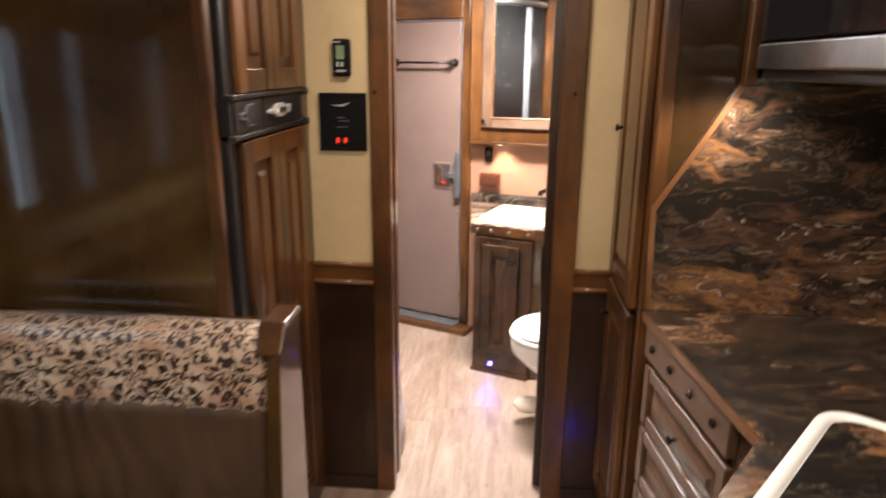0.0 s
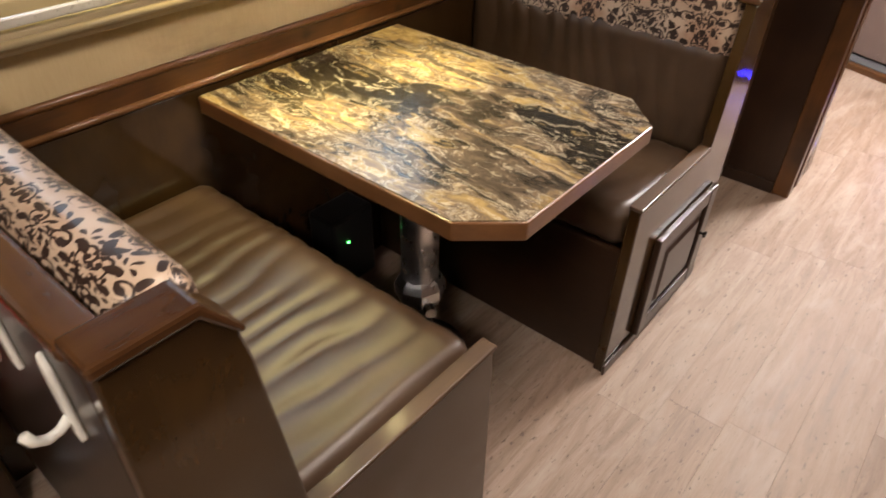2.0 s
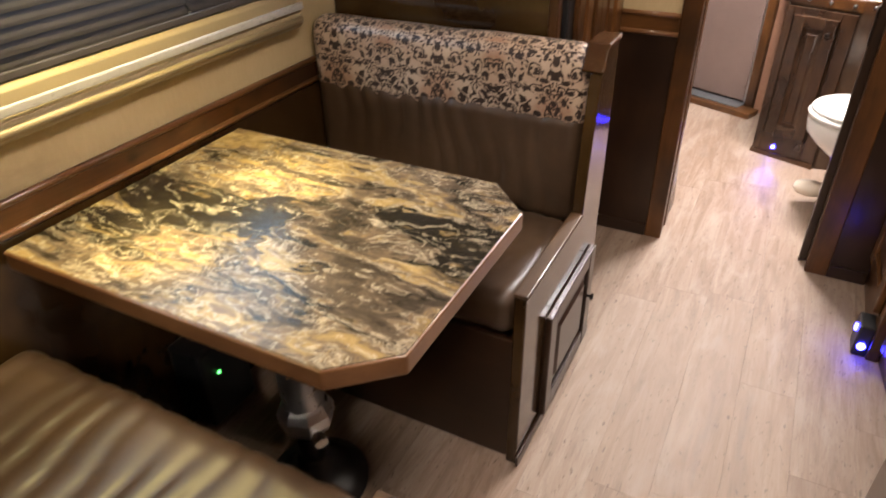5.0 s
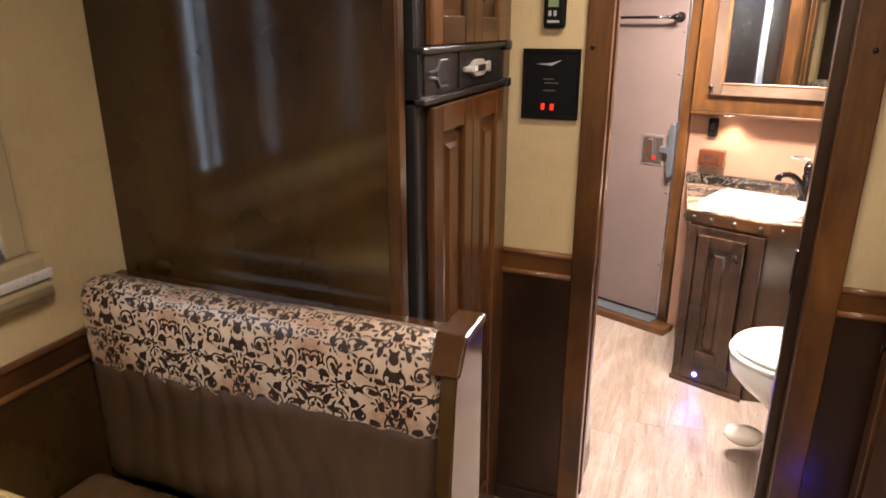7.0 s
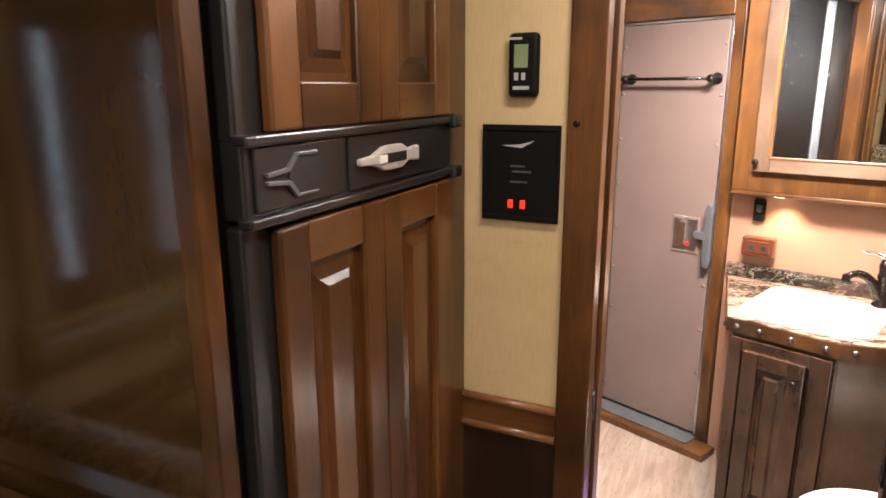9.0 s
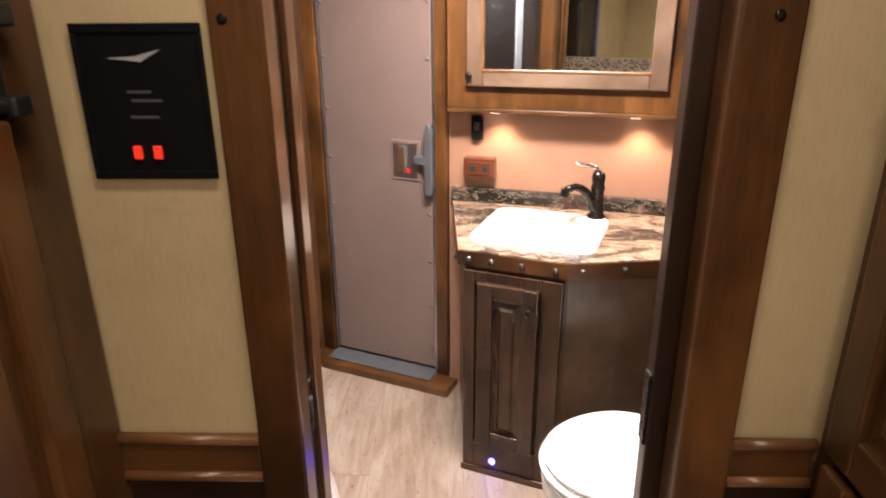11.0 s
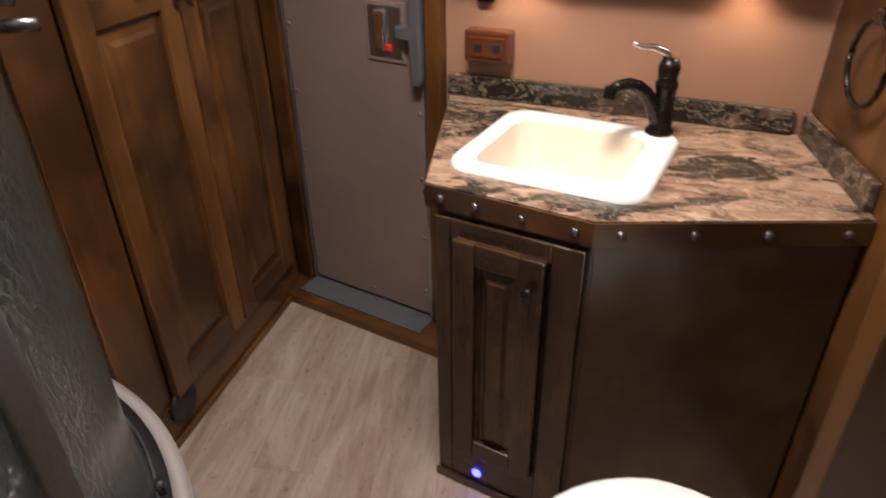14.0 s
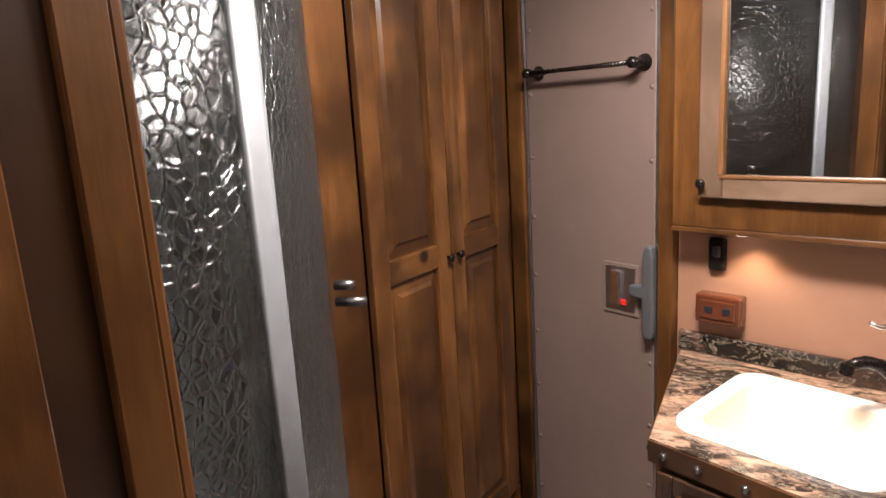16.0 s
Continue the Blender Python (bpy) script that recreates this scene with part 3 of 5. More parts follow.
# left wall with the window opening (y -0.05..1.24, z 1.05..1.62) and the entry door opening (y -1.10..-0.42)
wall("wall_left", join(box(XL - 0.05, XL, -0.42, -0.05, 0, CEIL, 0), box(XL - 0.05, XL, 1.24, 2.33, 0, CEIL, 0), box(XL - 0.05, XL, -0.05, 1.24, 0, 1.05, 0), box(XL - 0.05, XL, -0.05, 1.24, 1.62, CEIL, 0), box(XL - 0.05, XL, -1.10, -0.42, 1.85, CEIL, 0), box(XL - 0.05, XL, YB, -1.10, 0, CEIL, 0)), BEIGE, "beige vinyl wall above dark wainscot")
wall("wall_right", box(XR, XR + 0.05, YB, 4.4, 0, CEIL, 0), BEIGE, "beige vinyl wall behind the kitchen")
wall("wall_rear", box(XL, XR, YB - 0.05, YB, 0, CEIL, 0), BEIGE, "plain beige rear wall")
DL, DR = -0.118, 0.406
wall("wall_door", join(box(XL, DL - 0.012, YD, YD + 0.045, 0, CEIL, 0), box(DR + 0.012, XR, YD, YD + 0.045, 0, CEIL, 0), box(DL - 0.012, DR + 0.012, YD, YD + 0.14, 1.88, CEIL, 0)), BEIGE, "beige vinyl partition wall with the bathroom doorway")
wall("wall_partition_back", join(box(XL, DL - 0.012, YD + 0.095, YD + 0.14, 0, CEIL, 0), box(DR + 0.012, XR, YD + 0.095, YD + 0.14, 0, CEIL, 0)), DARK["z"], "dark wood bathroom side of the partition")
wall("wall_bath_left", box(XL - 0.05, XL, 2.33, 4.4, 0, CEIL, 0), SHOWER, "grey shower side wall")
wall("wall_bath_right", box(0.85, 0.90, YD + 0.14, 3.62, 0, CEIL, 0), WOOD["z"], "brown wood panelled bathroom side wall")
tagged(part("ceiling", box(XL - 0.05, XR + 0.05, YB - 0.05, 4.4, CEIL, CEIL + 0.05, 0), CEILM), "off-white vinyl ceiling", "ceiling", kind="structure")

# bathroom front walls: the door wall and the vanity wall
DA = Vector((-0.412, 3.935))
DT = math.degrees(math.atan2(3.755 - 3.935, 0.423))
MD_ = face(-0.412, 3.935, 0, DT)
VT = math.degrees(math.atan2(3.531 - 3.737, 0.757))
MV = face(0.075, 3.737, 0, VT)
wall("wall_front", join(box(-0.75, -0.02, 0.02, 0.07, 0, CEIL, 0, MD_), box(0.478, 0.60, 0.02, 0.07, 0, CEIL, 0, MD_), box(-0.02, 0.478, 0.02, 0.07, 1.73, CEIL, 0, MD_), box(-0.02, 0.478, 0.09, 0.11, 0, 1.73, 0, MD_)), WOOD["z"], "brown wood wall round the outer door")
wall("wall_vanity", box(-0.01, 0.95, 0.0, 0.05, 0, CEIL, 0, MV), COPPER, "copper-coloured vinyl wall behind the vanity")

floor = tagged(part("floor", box(XL, XR, YB, 4.1, -0.06, -0.003, 0), RUBBER), "pale brown wood-look vinyl plank floor", "floor", kind="structure")

# wainscot and chair rail on the slide-out wall
tagged(part("wainscot", box(XL, XL + 0.012, -0.30, 1.52, 0, 0.76, 0.002), PANEL), "dark glossy wood wainscot panel", "wainscot", kind="structure")


def moulding(name, m, length, z, woods, ax, depth=0.02, hgt=0.075):
    r = thing(name, (m @ Vector((length / 2, 0, z)))[:], "stained wood chair rail with rounded beads", "trim", kind="structure")
    part("rail_board", box(0, length, -depth * 0.6, 0, z + 0.012, z + hgt - 0.012, 0.002, m), woods[ax], r)
    for zz in (z + 0.007, z + hgt - 0.009):
        b = rod((0, -depth * 0.55, zz), (length, -depth * 0.55, zz), 0.0085, None, 14)
        b.transform(m)
        part("bead", b, EDGE[ax], r, "", True)
    return r


moulding("chair_rail", face(XL, -0.30, 0, 90), 1.80, 0.764, WOOD, "y", 0.026)
moulding("chair_rail", face(-0.41, YD, 0, 0), 0.232, 0.786, WOOD, "x", 0.022, 0.078)
moulding("chair_rail", face(0.477, YD, 0, 0), 0.113, 0.786, WOOD, "x", 0.022, 0.078)
for x0, x1 in ((-0.41, -0.178), (0.477, 0.60)):
    tagged(part("wainscot", box(x0, x1, YD - 0.008, YD, 0.0, 0.789, 0.001), DARK["z"]), "dark wood wainscot below the chair rail", "wainscot", kind="structure")
    tagged(part("baseboard", box(x0, x1, YD - 0.018, YD - 0.008, 0.0, 0.05, 0.003), DARK["x"]), "dark wood baseboard", "baseboard", kind="structure")

# doorway casing and jambs
dw = thing("door_1", (0.155, YD, 0), "stained wood pocket-door frame, door slid open", "door", kind="structure")
for x0, x1 in ((-0.178, DL + 0.003), (DR - 0.002, 0.477)):
    part("casing", box(x0, x1, YD - 0.016, YD - 0.0, 0, 1.96, 0.004), WOOD["z"], dw)
part("head_casing", box(-0.17, 0.48, YD - 0.016, YD, 1.88, 1.96, 0.004), WOOD["x"], dw)
for x0, x1 in ((DL - 0.010, DL), (DR, DR + 0.010)):
    part("jamb", join(box(x0, x1, YD, YD + 0.045, 0, 1.88, 0.002), box(x0, x1, YD + 0.095, YD + 0.14, 0, 1.88, 0.002)), WOOD["z"], dw)
part("jamb_recess", box(DL - 0.011, DL - 0.008, YD + 0.045, YD + 0.095, 0, 1.88, 0), DARK["z"], dw)
strike = part("strike_plate", box(DL - 0.008, DL - 0.004, YD + 0.052, YD + 0.088, 0.80, 0.90, 0.002), BRONZE, dw, "dark bronze strike plate")
# Black patch for the shaded strike opening; the plate itself is not cut.
part("strike_hole", box(DL - 0.0045, DL - 0.0025, YD + 0.062, YD + 0.078, 0.83, 0.87, 0), RUBBER, strike)
pd = part("pocket_door", box(DR - 0.026, DR + 0.40, YD + 0.052, YD + 0.086, 0.01, 1.87, 0.003), DARK["z"], dw, "dark wood pocket door slid open into the wall")
lt = part("latch", box(DR - 0.030, DR - 0.024, YD + 0.056, YD + 0.082, 0.80, 0.92, 0.002), BRONZE, pd, "dark bronze edge latch")
part("casing_back", box(-0.19, DL - 0.003, YD + 0.14, YD + 0.155, 0, 1.96, 0.004), WOOD["z"], dw)
for x in (-0.16, 0.446):
    part("screw", lathe([(0.006, 0), (0.006, 0.002), (0.003, 0.003)], (0, 0, 0), 12, pose(x, YD - 0.016, 1.41, 90, 0, 0)), BRONZE, dw, "", True)


# ---- window and blind on the slide-out wall ----
win = thing("window_1", (XL, 0.6, 1.05), "wide window with cream trim and a closed dark blind", "window", kind="structure")
Y0, Y1 = -0.02, 1.30
part("sill", prism([(XL, 0.945), (XL + 0.045, 0.945), (XL + 0.055, 0.955), (XL + 0.055, 0.985), (XL + 0.04, 0.995), (XL + 0.04, 1.03), (XL + 0.03, 1.04), (XL, 1.04)], Y0, Y1, "y", 0.003), TRIMB, win)
part("sill_strip", box(XL + 0.055, XL + 0.066, Y0, Y1 - 0.004, 0.995, 1.014, 0.004), HANDLE, win, "glossy white strip along the sill")
part("sill_lower_bead", rod((XL + 0.058, Y0, 0.968), (XL + 0.058, Y1 - 0.01, 0.968), 0.008), TRIMB, win, "", True)
part("side_trim", box(XL, XL + 0.02, 1.24, 1.285, 1.04, 1.66, 0.004), TRIMB, win)
part("side_trim", box(XL, XL + 0.02, -0.095, -0.05, 1.04, 1.66, 0.004), TRIMB, win)
part("window_frame", join(box(XL - 0.045, XL - 0.02, -0.05, 1.24, 1.05, 1.09, 0.002), box(XL - 0.045, XL - 0.02, -0.05, 1.24, 1.58, 1.62, 0.002), box(XL - 0.045, XL - 0.02, -0.05, -0.01, 1.09, 1.58, 0.002), box(XL - 0.045, XL - 0.02, 1.20, 1.24, 1.09, 1.58, 0.002)), BLACK, win)
val = part("valance", box(XL, XL + 0.09, Y0, Y1, 1.66, 1.80, 0.006), WOOD["y"], win, "stained wood valance")
blind = thing("venetian_blind", (XL + 0.02, 0.6, 1.05), "closed dark grey mini blind in the window", "blind")
part("head_rail", box(XL + 0.004, XL + 0.034, 0.0, 1.232, 1.625, 1.655, 0.003), BLIND, blind)
part("bottom_rail", box(XL + 0.008, XL + 0.03, 0.0, 1.232, 1.043, 1.058, 0.003), BLIND, blind)
cords = (0.06, 0.455, 0.94, 1.19)


def slat_mesh():
    bm = bmesh.new()
    edges = [0.0] + [e for c in cords for e in (c - 0.003, c + 0.003)] + [1.232]
    for a, c in zip(edges[::2], edges[1::2]):
        cur = []
        for k in range(5):
            u = k / 4 - 0.5
            zz, xx = u * 0.0255, -0.013 * u + 0.003 * (1 - 4 * u * u)
            cur.append([bm.verts.new((xx, a, zz)), bm.verts.new((xx, c, zz))])
        for p, q in zip(cur, cur[1:]):
            bm.faces.new((p[0], p[1], q[1], q[0]))
    bmesh.ops.solidify(bm, geom=bm.faces[:], thickness=0.0006)
    me = bpy.data.meshes.new("slat")
    bm.to_mesh(me)
    bm.free()
    me.materials.append(BLIND)
    return me


sm = slat_mesh()
for i in range(24):
    o = new("slat", sm)
    o.parent = blind
    o.location = Vector((XL + 0.018, 0, 1.070 + i * 0.0236)) - ORG[blind]
sky_card = tagged(part("backdrop", box(XL - 0.40, XL - 0.39, -0.6, 1.8, 0.8, 1.9, 0), DAY), "pale daylight outside the window", "backdrop", kind="structure")


# ---- entry door beside the rear bench ----
ed = thing("door_2", (XL, -0.76, 0), "purple-grey metal entry door with dark screen panels", "door", kind="structure")
ME = face(XL + 0.012, -1.10, 0, 90)
part("door_frame", join(box(0, 0.06, -0.01, 0.05, 0.05, 1.85, 0.004, ME), box(0.62, 0.68, -0.01, 0.05, 0.05, 1.85, 0.004, ME), box(0.06, 0.62, -0.01, 0.05, 0.05, 0.12, 0.004, ME), box(0.06, 0.62, -0.01, 0.05, 0.42, 0.47, 0.004, ME), box(0.06, 0.62, -0.01, 0.05, 1.76, 1.85, 0.004, ME)), PURPLE, ed)
part("screen_panel", box(0.06, 0.62, 0.012, 0.02, 0.12, 0.42, 0, ME), RUBBER, ed)
part("screen_panel", box(0.06, 0.62, 0.012, 0.02, 0.47, 1.76, 0, ME), GLASSD, ed)
part("screen_bar", box(0.06, 0.62, -0.002, 0.012, 0.56, 0.585, 0.002, ME), ALU, ed)
part("screen_bar", box(0.06, 0.62, -0.002, 0.012, 0.48, 0.495, 0.002, ME), ALU, ed)
part("threshold", prism([(-0.07, 0.0), (-0.07, 0.012), (-0.02, 0.02), (-0.02, 0.05), (0.05, 0.05), (0.05, 0.0)], 0, 0.68, "x", 0.002, ME), ALU, ed, "scuffed aluminium threshold")
post = thing("door_post", (XL + 0.05, -0.37, 0), "dark wood post beside the entry door", "post", kind="structure")
part("board", box(XL, XL + 0.11, -0.40, -0.31, 0, CEIL, 0.004), DARK["z"], post)

ext = thing("fire_extinguisher", (-0.945, -0.345, 0.37), "red fire extinguisher with black strap on its bracket", "fire extinguisher")
EX = (-0.945, -0.345)
part("cylinder", lathe([(0.0001, 0.37), (0.036, 0.375), (0.041, 0.39), (0.041, 0.60), (0.034, 0.635), (0.018, 0.655), (0.018, 0.67)], (*EX, 0)), RED, ext, "", True)
part("strap", lathe([(0.0425, 0.495), (0.0435, 0.497), (0.0435, 0.518), (0.0425, 0.52)], (*EX, 0)), RUBBER, ext, "black strap", True)
part("label_patch", prism([(EX[0] + 0.0425 * math.cos(a), EX[1] + 0.0425 * math.sin(a)) for a in (-0.6, -0.3, 0.0, 0.3)] + [(EX[0] + 0.04 * math.cos(a), EX[1] + 0.04 * math.sin(a)) for a in (0.3, 0.0, -0.3, -0.6)], 0.39, 0.485, "z", 0), WHITE, ext)
part("valve", join(lathe([(0.02, 0.665), (0.022, 0.675), (0.018, 0.70), (0.012, 0.71)], (*EX, 0)), box(EX[0] - 0.015, EX[0] + 0.075, EX[1] - 0.012, EX[1] + 0.012, 0.705, 0.722, 0.003)), BLACK, ext)
part("bracket", box(-0.99, EX[0] - 0.03, -0.37, -0.32, 0.40, 0.62, 0.003), BLACK, ext)

# ---- dinette ----
XE = -0.215


def bench(name, sign, yb, label):
    """A dinette bench: box, end panel, back, pleated seat and tooled headrest. sign +1 faces +y; yb is its back plane."""
    def Y(d):
        return yb + sign * d

    def bx(x0, x1, d0, d1, z0, z1, b=0.003):
        return box(x0, x1, min(Y(d0), Y(d1)), max(Y(d0), Y(d1)), z0, z1, b)

    r = thing(name, (-0.65, Y(0.3), 0), label, "bench", "dinette benches")
    dz = 0.0 if sign > 0 else -0.022
    D = 0.60 if sign > 0 else 0.58
    part("base", bx(XL + 0.013, XE - 0.03, D - 0.025, D - 0.005, 0, 0.40), DARK["x"], r, "dark wood front board")
    part("back_panel", bx(XL + 0.013, XE - 0.03, 0.0, 0.02, 0.0, 0.955 + dz * 2), DARK["x"], r, "glossy dark wood back")
    prof = [(D + 0.01, 0.0), (D, 0.535), (0.182, 0.545), (0.146, 0.885 + dz), (0.138, 0.925 + dz), (0.100, 0.972 + dz), (0.0, 0.972 + dz), (0.0, 0.0)]
    part("end_panel", prism([(Y(a), z) for a, z in prof], XE - 0.03, XE, "x", 0.004), PANEL, r, "stained wood end panel")
    part("base_moulding", bx(XE, XE + 0.008, 0.0, D + 0.018, 0, 0.035), DARK["y"], r)
    part("seat_cap", bx(XE - 0.031, XE + 0.004, 0.185, D + 0.003, 0.535, 0.546, 0.004), CAPW, r, "worn wooden cap rail")
    part("top_cap", prism([(Y(-0.004), 0.972 + dz), (Y(0.098), 0.972 + dz), (Y(0.138), 0.925 + dz), (Y(0.145), 0.93 + dz), (Y(0.104), 0.989 + dz), (Y(-0.004), 0.989 + dz)], XE - 0.052, XE + 0.006, "x", 0.005), CAPR["y"], r, "worn red-brown wooden end cap")
    part("top_rail", bx(XL + 0.013, XE - 0.052, -0.006, 0.040, 0.955 + dz * 2, 0.978 + dz * 2, 0.006), CAPR["x"], r)
    ys = sorted((Y(0.155), Y(D - 0.01)))
    cushion(XL + 0.016, XE - 0.033, ys[0], ys[1], 0.395, 0.548 if sign > 0 else 0.515, LEATHER, "seat_cushion", r, 0.0085, "x", 0.04, "pleated brown leather seat", 1.0 + sign)
    ys = sorted((Y(0.025), Y(0.14)))
    cushion(XL + 0.016, XE - 0.035, ys[0], ys[1], 0.46, 0.80, LEATHER, "back_cushion", r, 0.015, "x", 0.05, "pleated brown leather back", 5.0 + sign)
    ys = sorted((Y(0.040), Y(0.138)))
    cushion(XL + 0.014, XE - 0.030, ys[0], ys[1], 0.735, 1.000 if sign > 0 else 0.958, TOOLED, "headrest", r, 0.0, "x", 0.05, "cream tooled leather with dark floral pattern", 8.0 + sign)
    return r


bA = bench("dinette_bench", 1, -0.25, "dark wood dinette bench with brown leather, hooks behind it")
bB = bench("dinette_bench", -1, 1.495, "dark wood dinette bench with brown leather, against the refrigerator cabinet")
MB = face(XE + 0.001, 1.06, 0.04, 90)
dd = raised_door(bB, "storage_door", MB, 0.38, 0.34, 0.018, 0.05, DARK, None, "dark wood storage door")
knob(dd, MB @ Matrix.Translation((0, -0.018, 0)), 0.33, 0.19)
MA = face(XE - 0.06, -0.25, 0.03, 180)
dd = raised_door(bA, "storage_drawer", MA, 0.68, 0.24, 0.018, 0.05, DARK, None, "dark wood storage door behind the bench")
knob(dd, MA @ Matrix.Translation((0, -0.018, 0)), 0.34, 0.19)
for x, s in ((-0.345, 1.0), (-0.50, 0.85), (-0.715, 1.0)):
    hk = thing("coat_hook", (x, -0.25, 0.80), "white plastic adhesive hook on the bench back", "hook", "hooks on the bench")
    part("plate", prism([(x - 0.014, 0.79), (x + 0.014, 0.79), (x + 0.011, 0.90), (x, 0.92), (x - 0.011, 0.90)], -0.258, -0.25, "y", 0.003), WHITE, hk)
    if s == 1.0:
        part("prong", tube([(x, -0.256, 0.822), (x, -0.268, 0.812), (x, -0.282, 0.810), (x, -0.294, 0.818), (x, -0.299, 0.832)], 0.0062), WHITE, hk, "", True)
    else:
        part("prong", tube([(x, -0.256, 0.86), (x, -0.268, 0.835), (x, -0.272, 0.81)], 0.006), WHITE, hk, "", True)

tb = thing("dinette_table", (-0.68, 0.66, 0), "marble-look laminate table with wood edge on a chrome post", "table")
TP = [(-1.072, 0.365), (-0.335, 0.367), (-0.240, 0.452), (-0.240, 0.918), (-0.335, 1.012), (-1.072, 1.012)]
part("tabletop", prism(TP, 0.7475, 0.7505, "z", 0), MARBLE, tb, "dark and gold marble-look laminate")
TO = [(-1.076, 0.361), (-0.3335, 0.363), (-0.236, 0.450), (-0.236, 0.920), (-0.3335, 1.016), (-1.076, 1.016)]
part("table_edge", prism(TO, 0.708, 0.748, "z", 0.004), EDGE["x"], tb, "wooden table edge")
PX, PY = -0.655, 0.640
part("table_post", lathe([(0.049, 0.25), (0.049, 0.70)], (PX, PY, 0)), POSTM, tb, "polished chrome post", True)
part("post_collar", lathe([(0.050, 0.205), (0.062, 0.214), (0.068, 0.230), (0.068, 0.260), (0.058, 0.280), (0.050, 0.290)], (PX, PY, 0), 8), POSTM, tb, "faceted chrome clamp collar")
part("collar_knob", join(rod((PX + 0.03, PY - 0.02, 0.245), (PX + 0.075, PY - 0.05, 0.24), 0.009), rod((PX + 0.068, PY - 0.045, 0.24), (PX + 0.088, PY - 0.058, 0.238), 0.016, None, 8)), CHROME, tb, "chrome clamp knob")
part("lower_post", lathe([(0.034, 0.06), (0.034, 0.22)], (PX, PY, 0)), BLACK, tb, "black lower post", True)
part("top_flange", lathe([(0.04, 0.66), (0.055, 0.675), (0.085, 0.70), (0.085, 0.708)], (PX, PY, 0)), GREYM, tb, "", True)
part("base_plate", lathe([(0.13, 0.0), (0.13, 0.008), (0.09, 0.03), (0.045, 0.06), (0.040, 0.10), (0.034, 0.105)], (PX, PY, 0)), BLACK, tb, "black cone base", True)
hb = thing("heater_box", (-1.0, 0.72, 0), "black box with a green light under the table", "box")
part("housing", box(-1.08, -0.97, 0.62, 0.78, 0.05, 0.30, 0.01), BLACK, hb)
part("indicator", rod((-0.971, 0.672, 0.214), (-0.966, 0.672, 0.214), 0.004), GREEN_G, hb, "green indicator light")

# ---- refrigerator in its cabinet ----
fc = thing("refrigerator_cabinet", (-0.73, 1.85, 0), "tall glossy dark wood cabinet round the refrigerator", "cabinet")
part("side_panel", box(XL + 0.003, -0.412, 1.52, 1.54, 0, CEIL - 0.004, 0.002), PANEL, fc, "glossy dark wood side panel")
part("corner_trim", box(-0.412, -0.385, 1.513, 1.545, 0, CEIL - 0.004, 0.004), WOOD["z"], fc)
part("far_stile", box(-0.42, -0.375, 2.10, 2.185, 0, CEIL - 0.004, 0.003), WOOD["z"], fc)
part("top_board", box(-0.42, -0.375, 1.545, 2.10, 1.86, CEIL - 0.004, 0.003), WOOD["y"], fc)
part("base_board", box(-0.42, -0.375, 1.545, 2.10, 0, 0.10, 0.003), DARK["y"], fc)
fr = thing("refrigerator", (-0.6, 1.83, 0.1), "refrigerator with wood-panelled doors and black handle band", "refrigerator")
part("body", box(-1.0, -0.40, 1.555, 2.09, 0.105, 1.855, 0.004), BLACK, fr)
MF = face(-0.378, 1.565, 0, 90)
for z0, z1 in ((0.12, 1.315), (1.425, 1.84)):
    d = part("door", box(0, 0.525, -0.004, 0.02, z0 - 0.01, z1 + 0.008, 0.004, MF), BLACK, fr)
    mm = MF @ Matrix.Translation((0.045, -0.004, z0))
    half = 0.235
    for k in (0, 1):
        raised_door(d, "wood_front", mm @ Matrix.Translation((k * half, 0, 0)), half, z1 - z0, 0.016, 0.055, WOOD)
hbm = part("handle_band", box(0, 0.535, -0.012, 0.02, 1.330, 1.418, 0.004, MF), BLACK, fr, "black handle band")
part("band_lip", box(-0.002, 0.54, -0.022, 0.0, 1.412, 1.424, 0.003, MF), BLACK, fr)
part("band_lip", box(-0.002, 0.54, -0.022, 0.0, 1.322, 1.334, 0.003, MF), BLACK, fr)
def outline(x, z, w, pts):
    """A shape that mirrors itself about the level line through (x, z)."""
    up = [(x + u * w, z + v) for u, v in pts]
    return up + [(q, 2 * z - v) for q, v in reversed(up)]


lp_ = part("latch_plate", box(0.015, 0.185, -0.016, -0.012, 1.338, 1.410, 0.003, MF), BLACK, hbm, "dark recessed latch plate")
# No hole is cut; its dark inside is a black patch on the plate.
part("recess", prism(outline(0.105, 1.374, 1.0, [(-0.035, 0.0), (-0.020, 0.020), (0.020, 0.020), (0.035, 0.004)]), -0.0175, -0.0155, "y", 0, MF), RUBBER, lp_, "black hexagonal patch in place of the finger hole")
part("lip", prism([(0.03, 1.376), (0.07, 1.379), (0.086, 1.396), (0.124, 1.396), (0.124, 1.400), (0.082, 1.400), (0.066, 1.384), (0.03, 1.381)], -0.021, -0.016, "y", 0.001, MF), GREYM, lp_, "grey latch lip")
part("lip", prism([(0.03, 1.372), (0.07, 1.369), (0.086, 1.352), (0.124, 1.352), (0.124, 1.348), (0.082, 1.348), (0.066, 1.364), (0.03, 1.367)], -0.021, -0.016, "y", 0.001, MF), GREYM, lp_, "grey latch lip")
hp_ = part("latch_plate", box(0.200, 0.470, -0.016, -0.012, 1.338, 1.410, 0.003, MF), BLACK, hbm)
hd_ = part("handle", prism(outline(0.30, 1.374, 1.0, [(-0.085, 0.005), (-0.050, 0.007), (-0.020, 0.018), (0.030, 0.018), (0.050, 0.009), (0.085, 0.012)]), -0.026, -0.016, "y", 0.003, MF), HANDLE, hp_, "pale grey bow-tie latch handle")
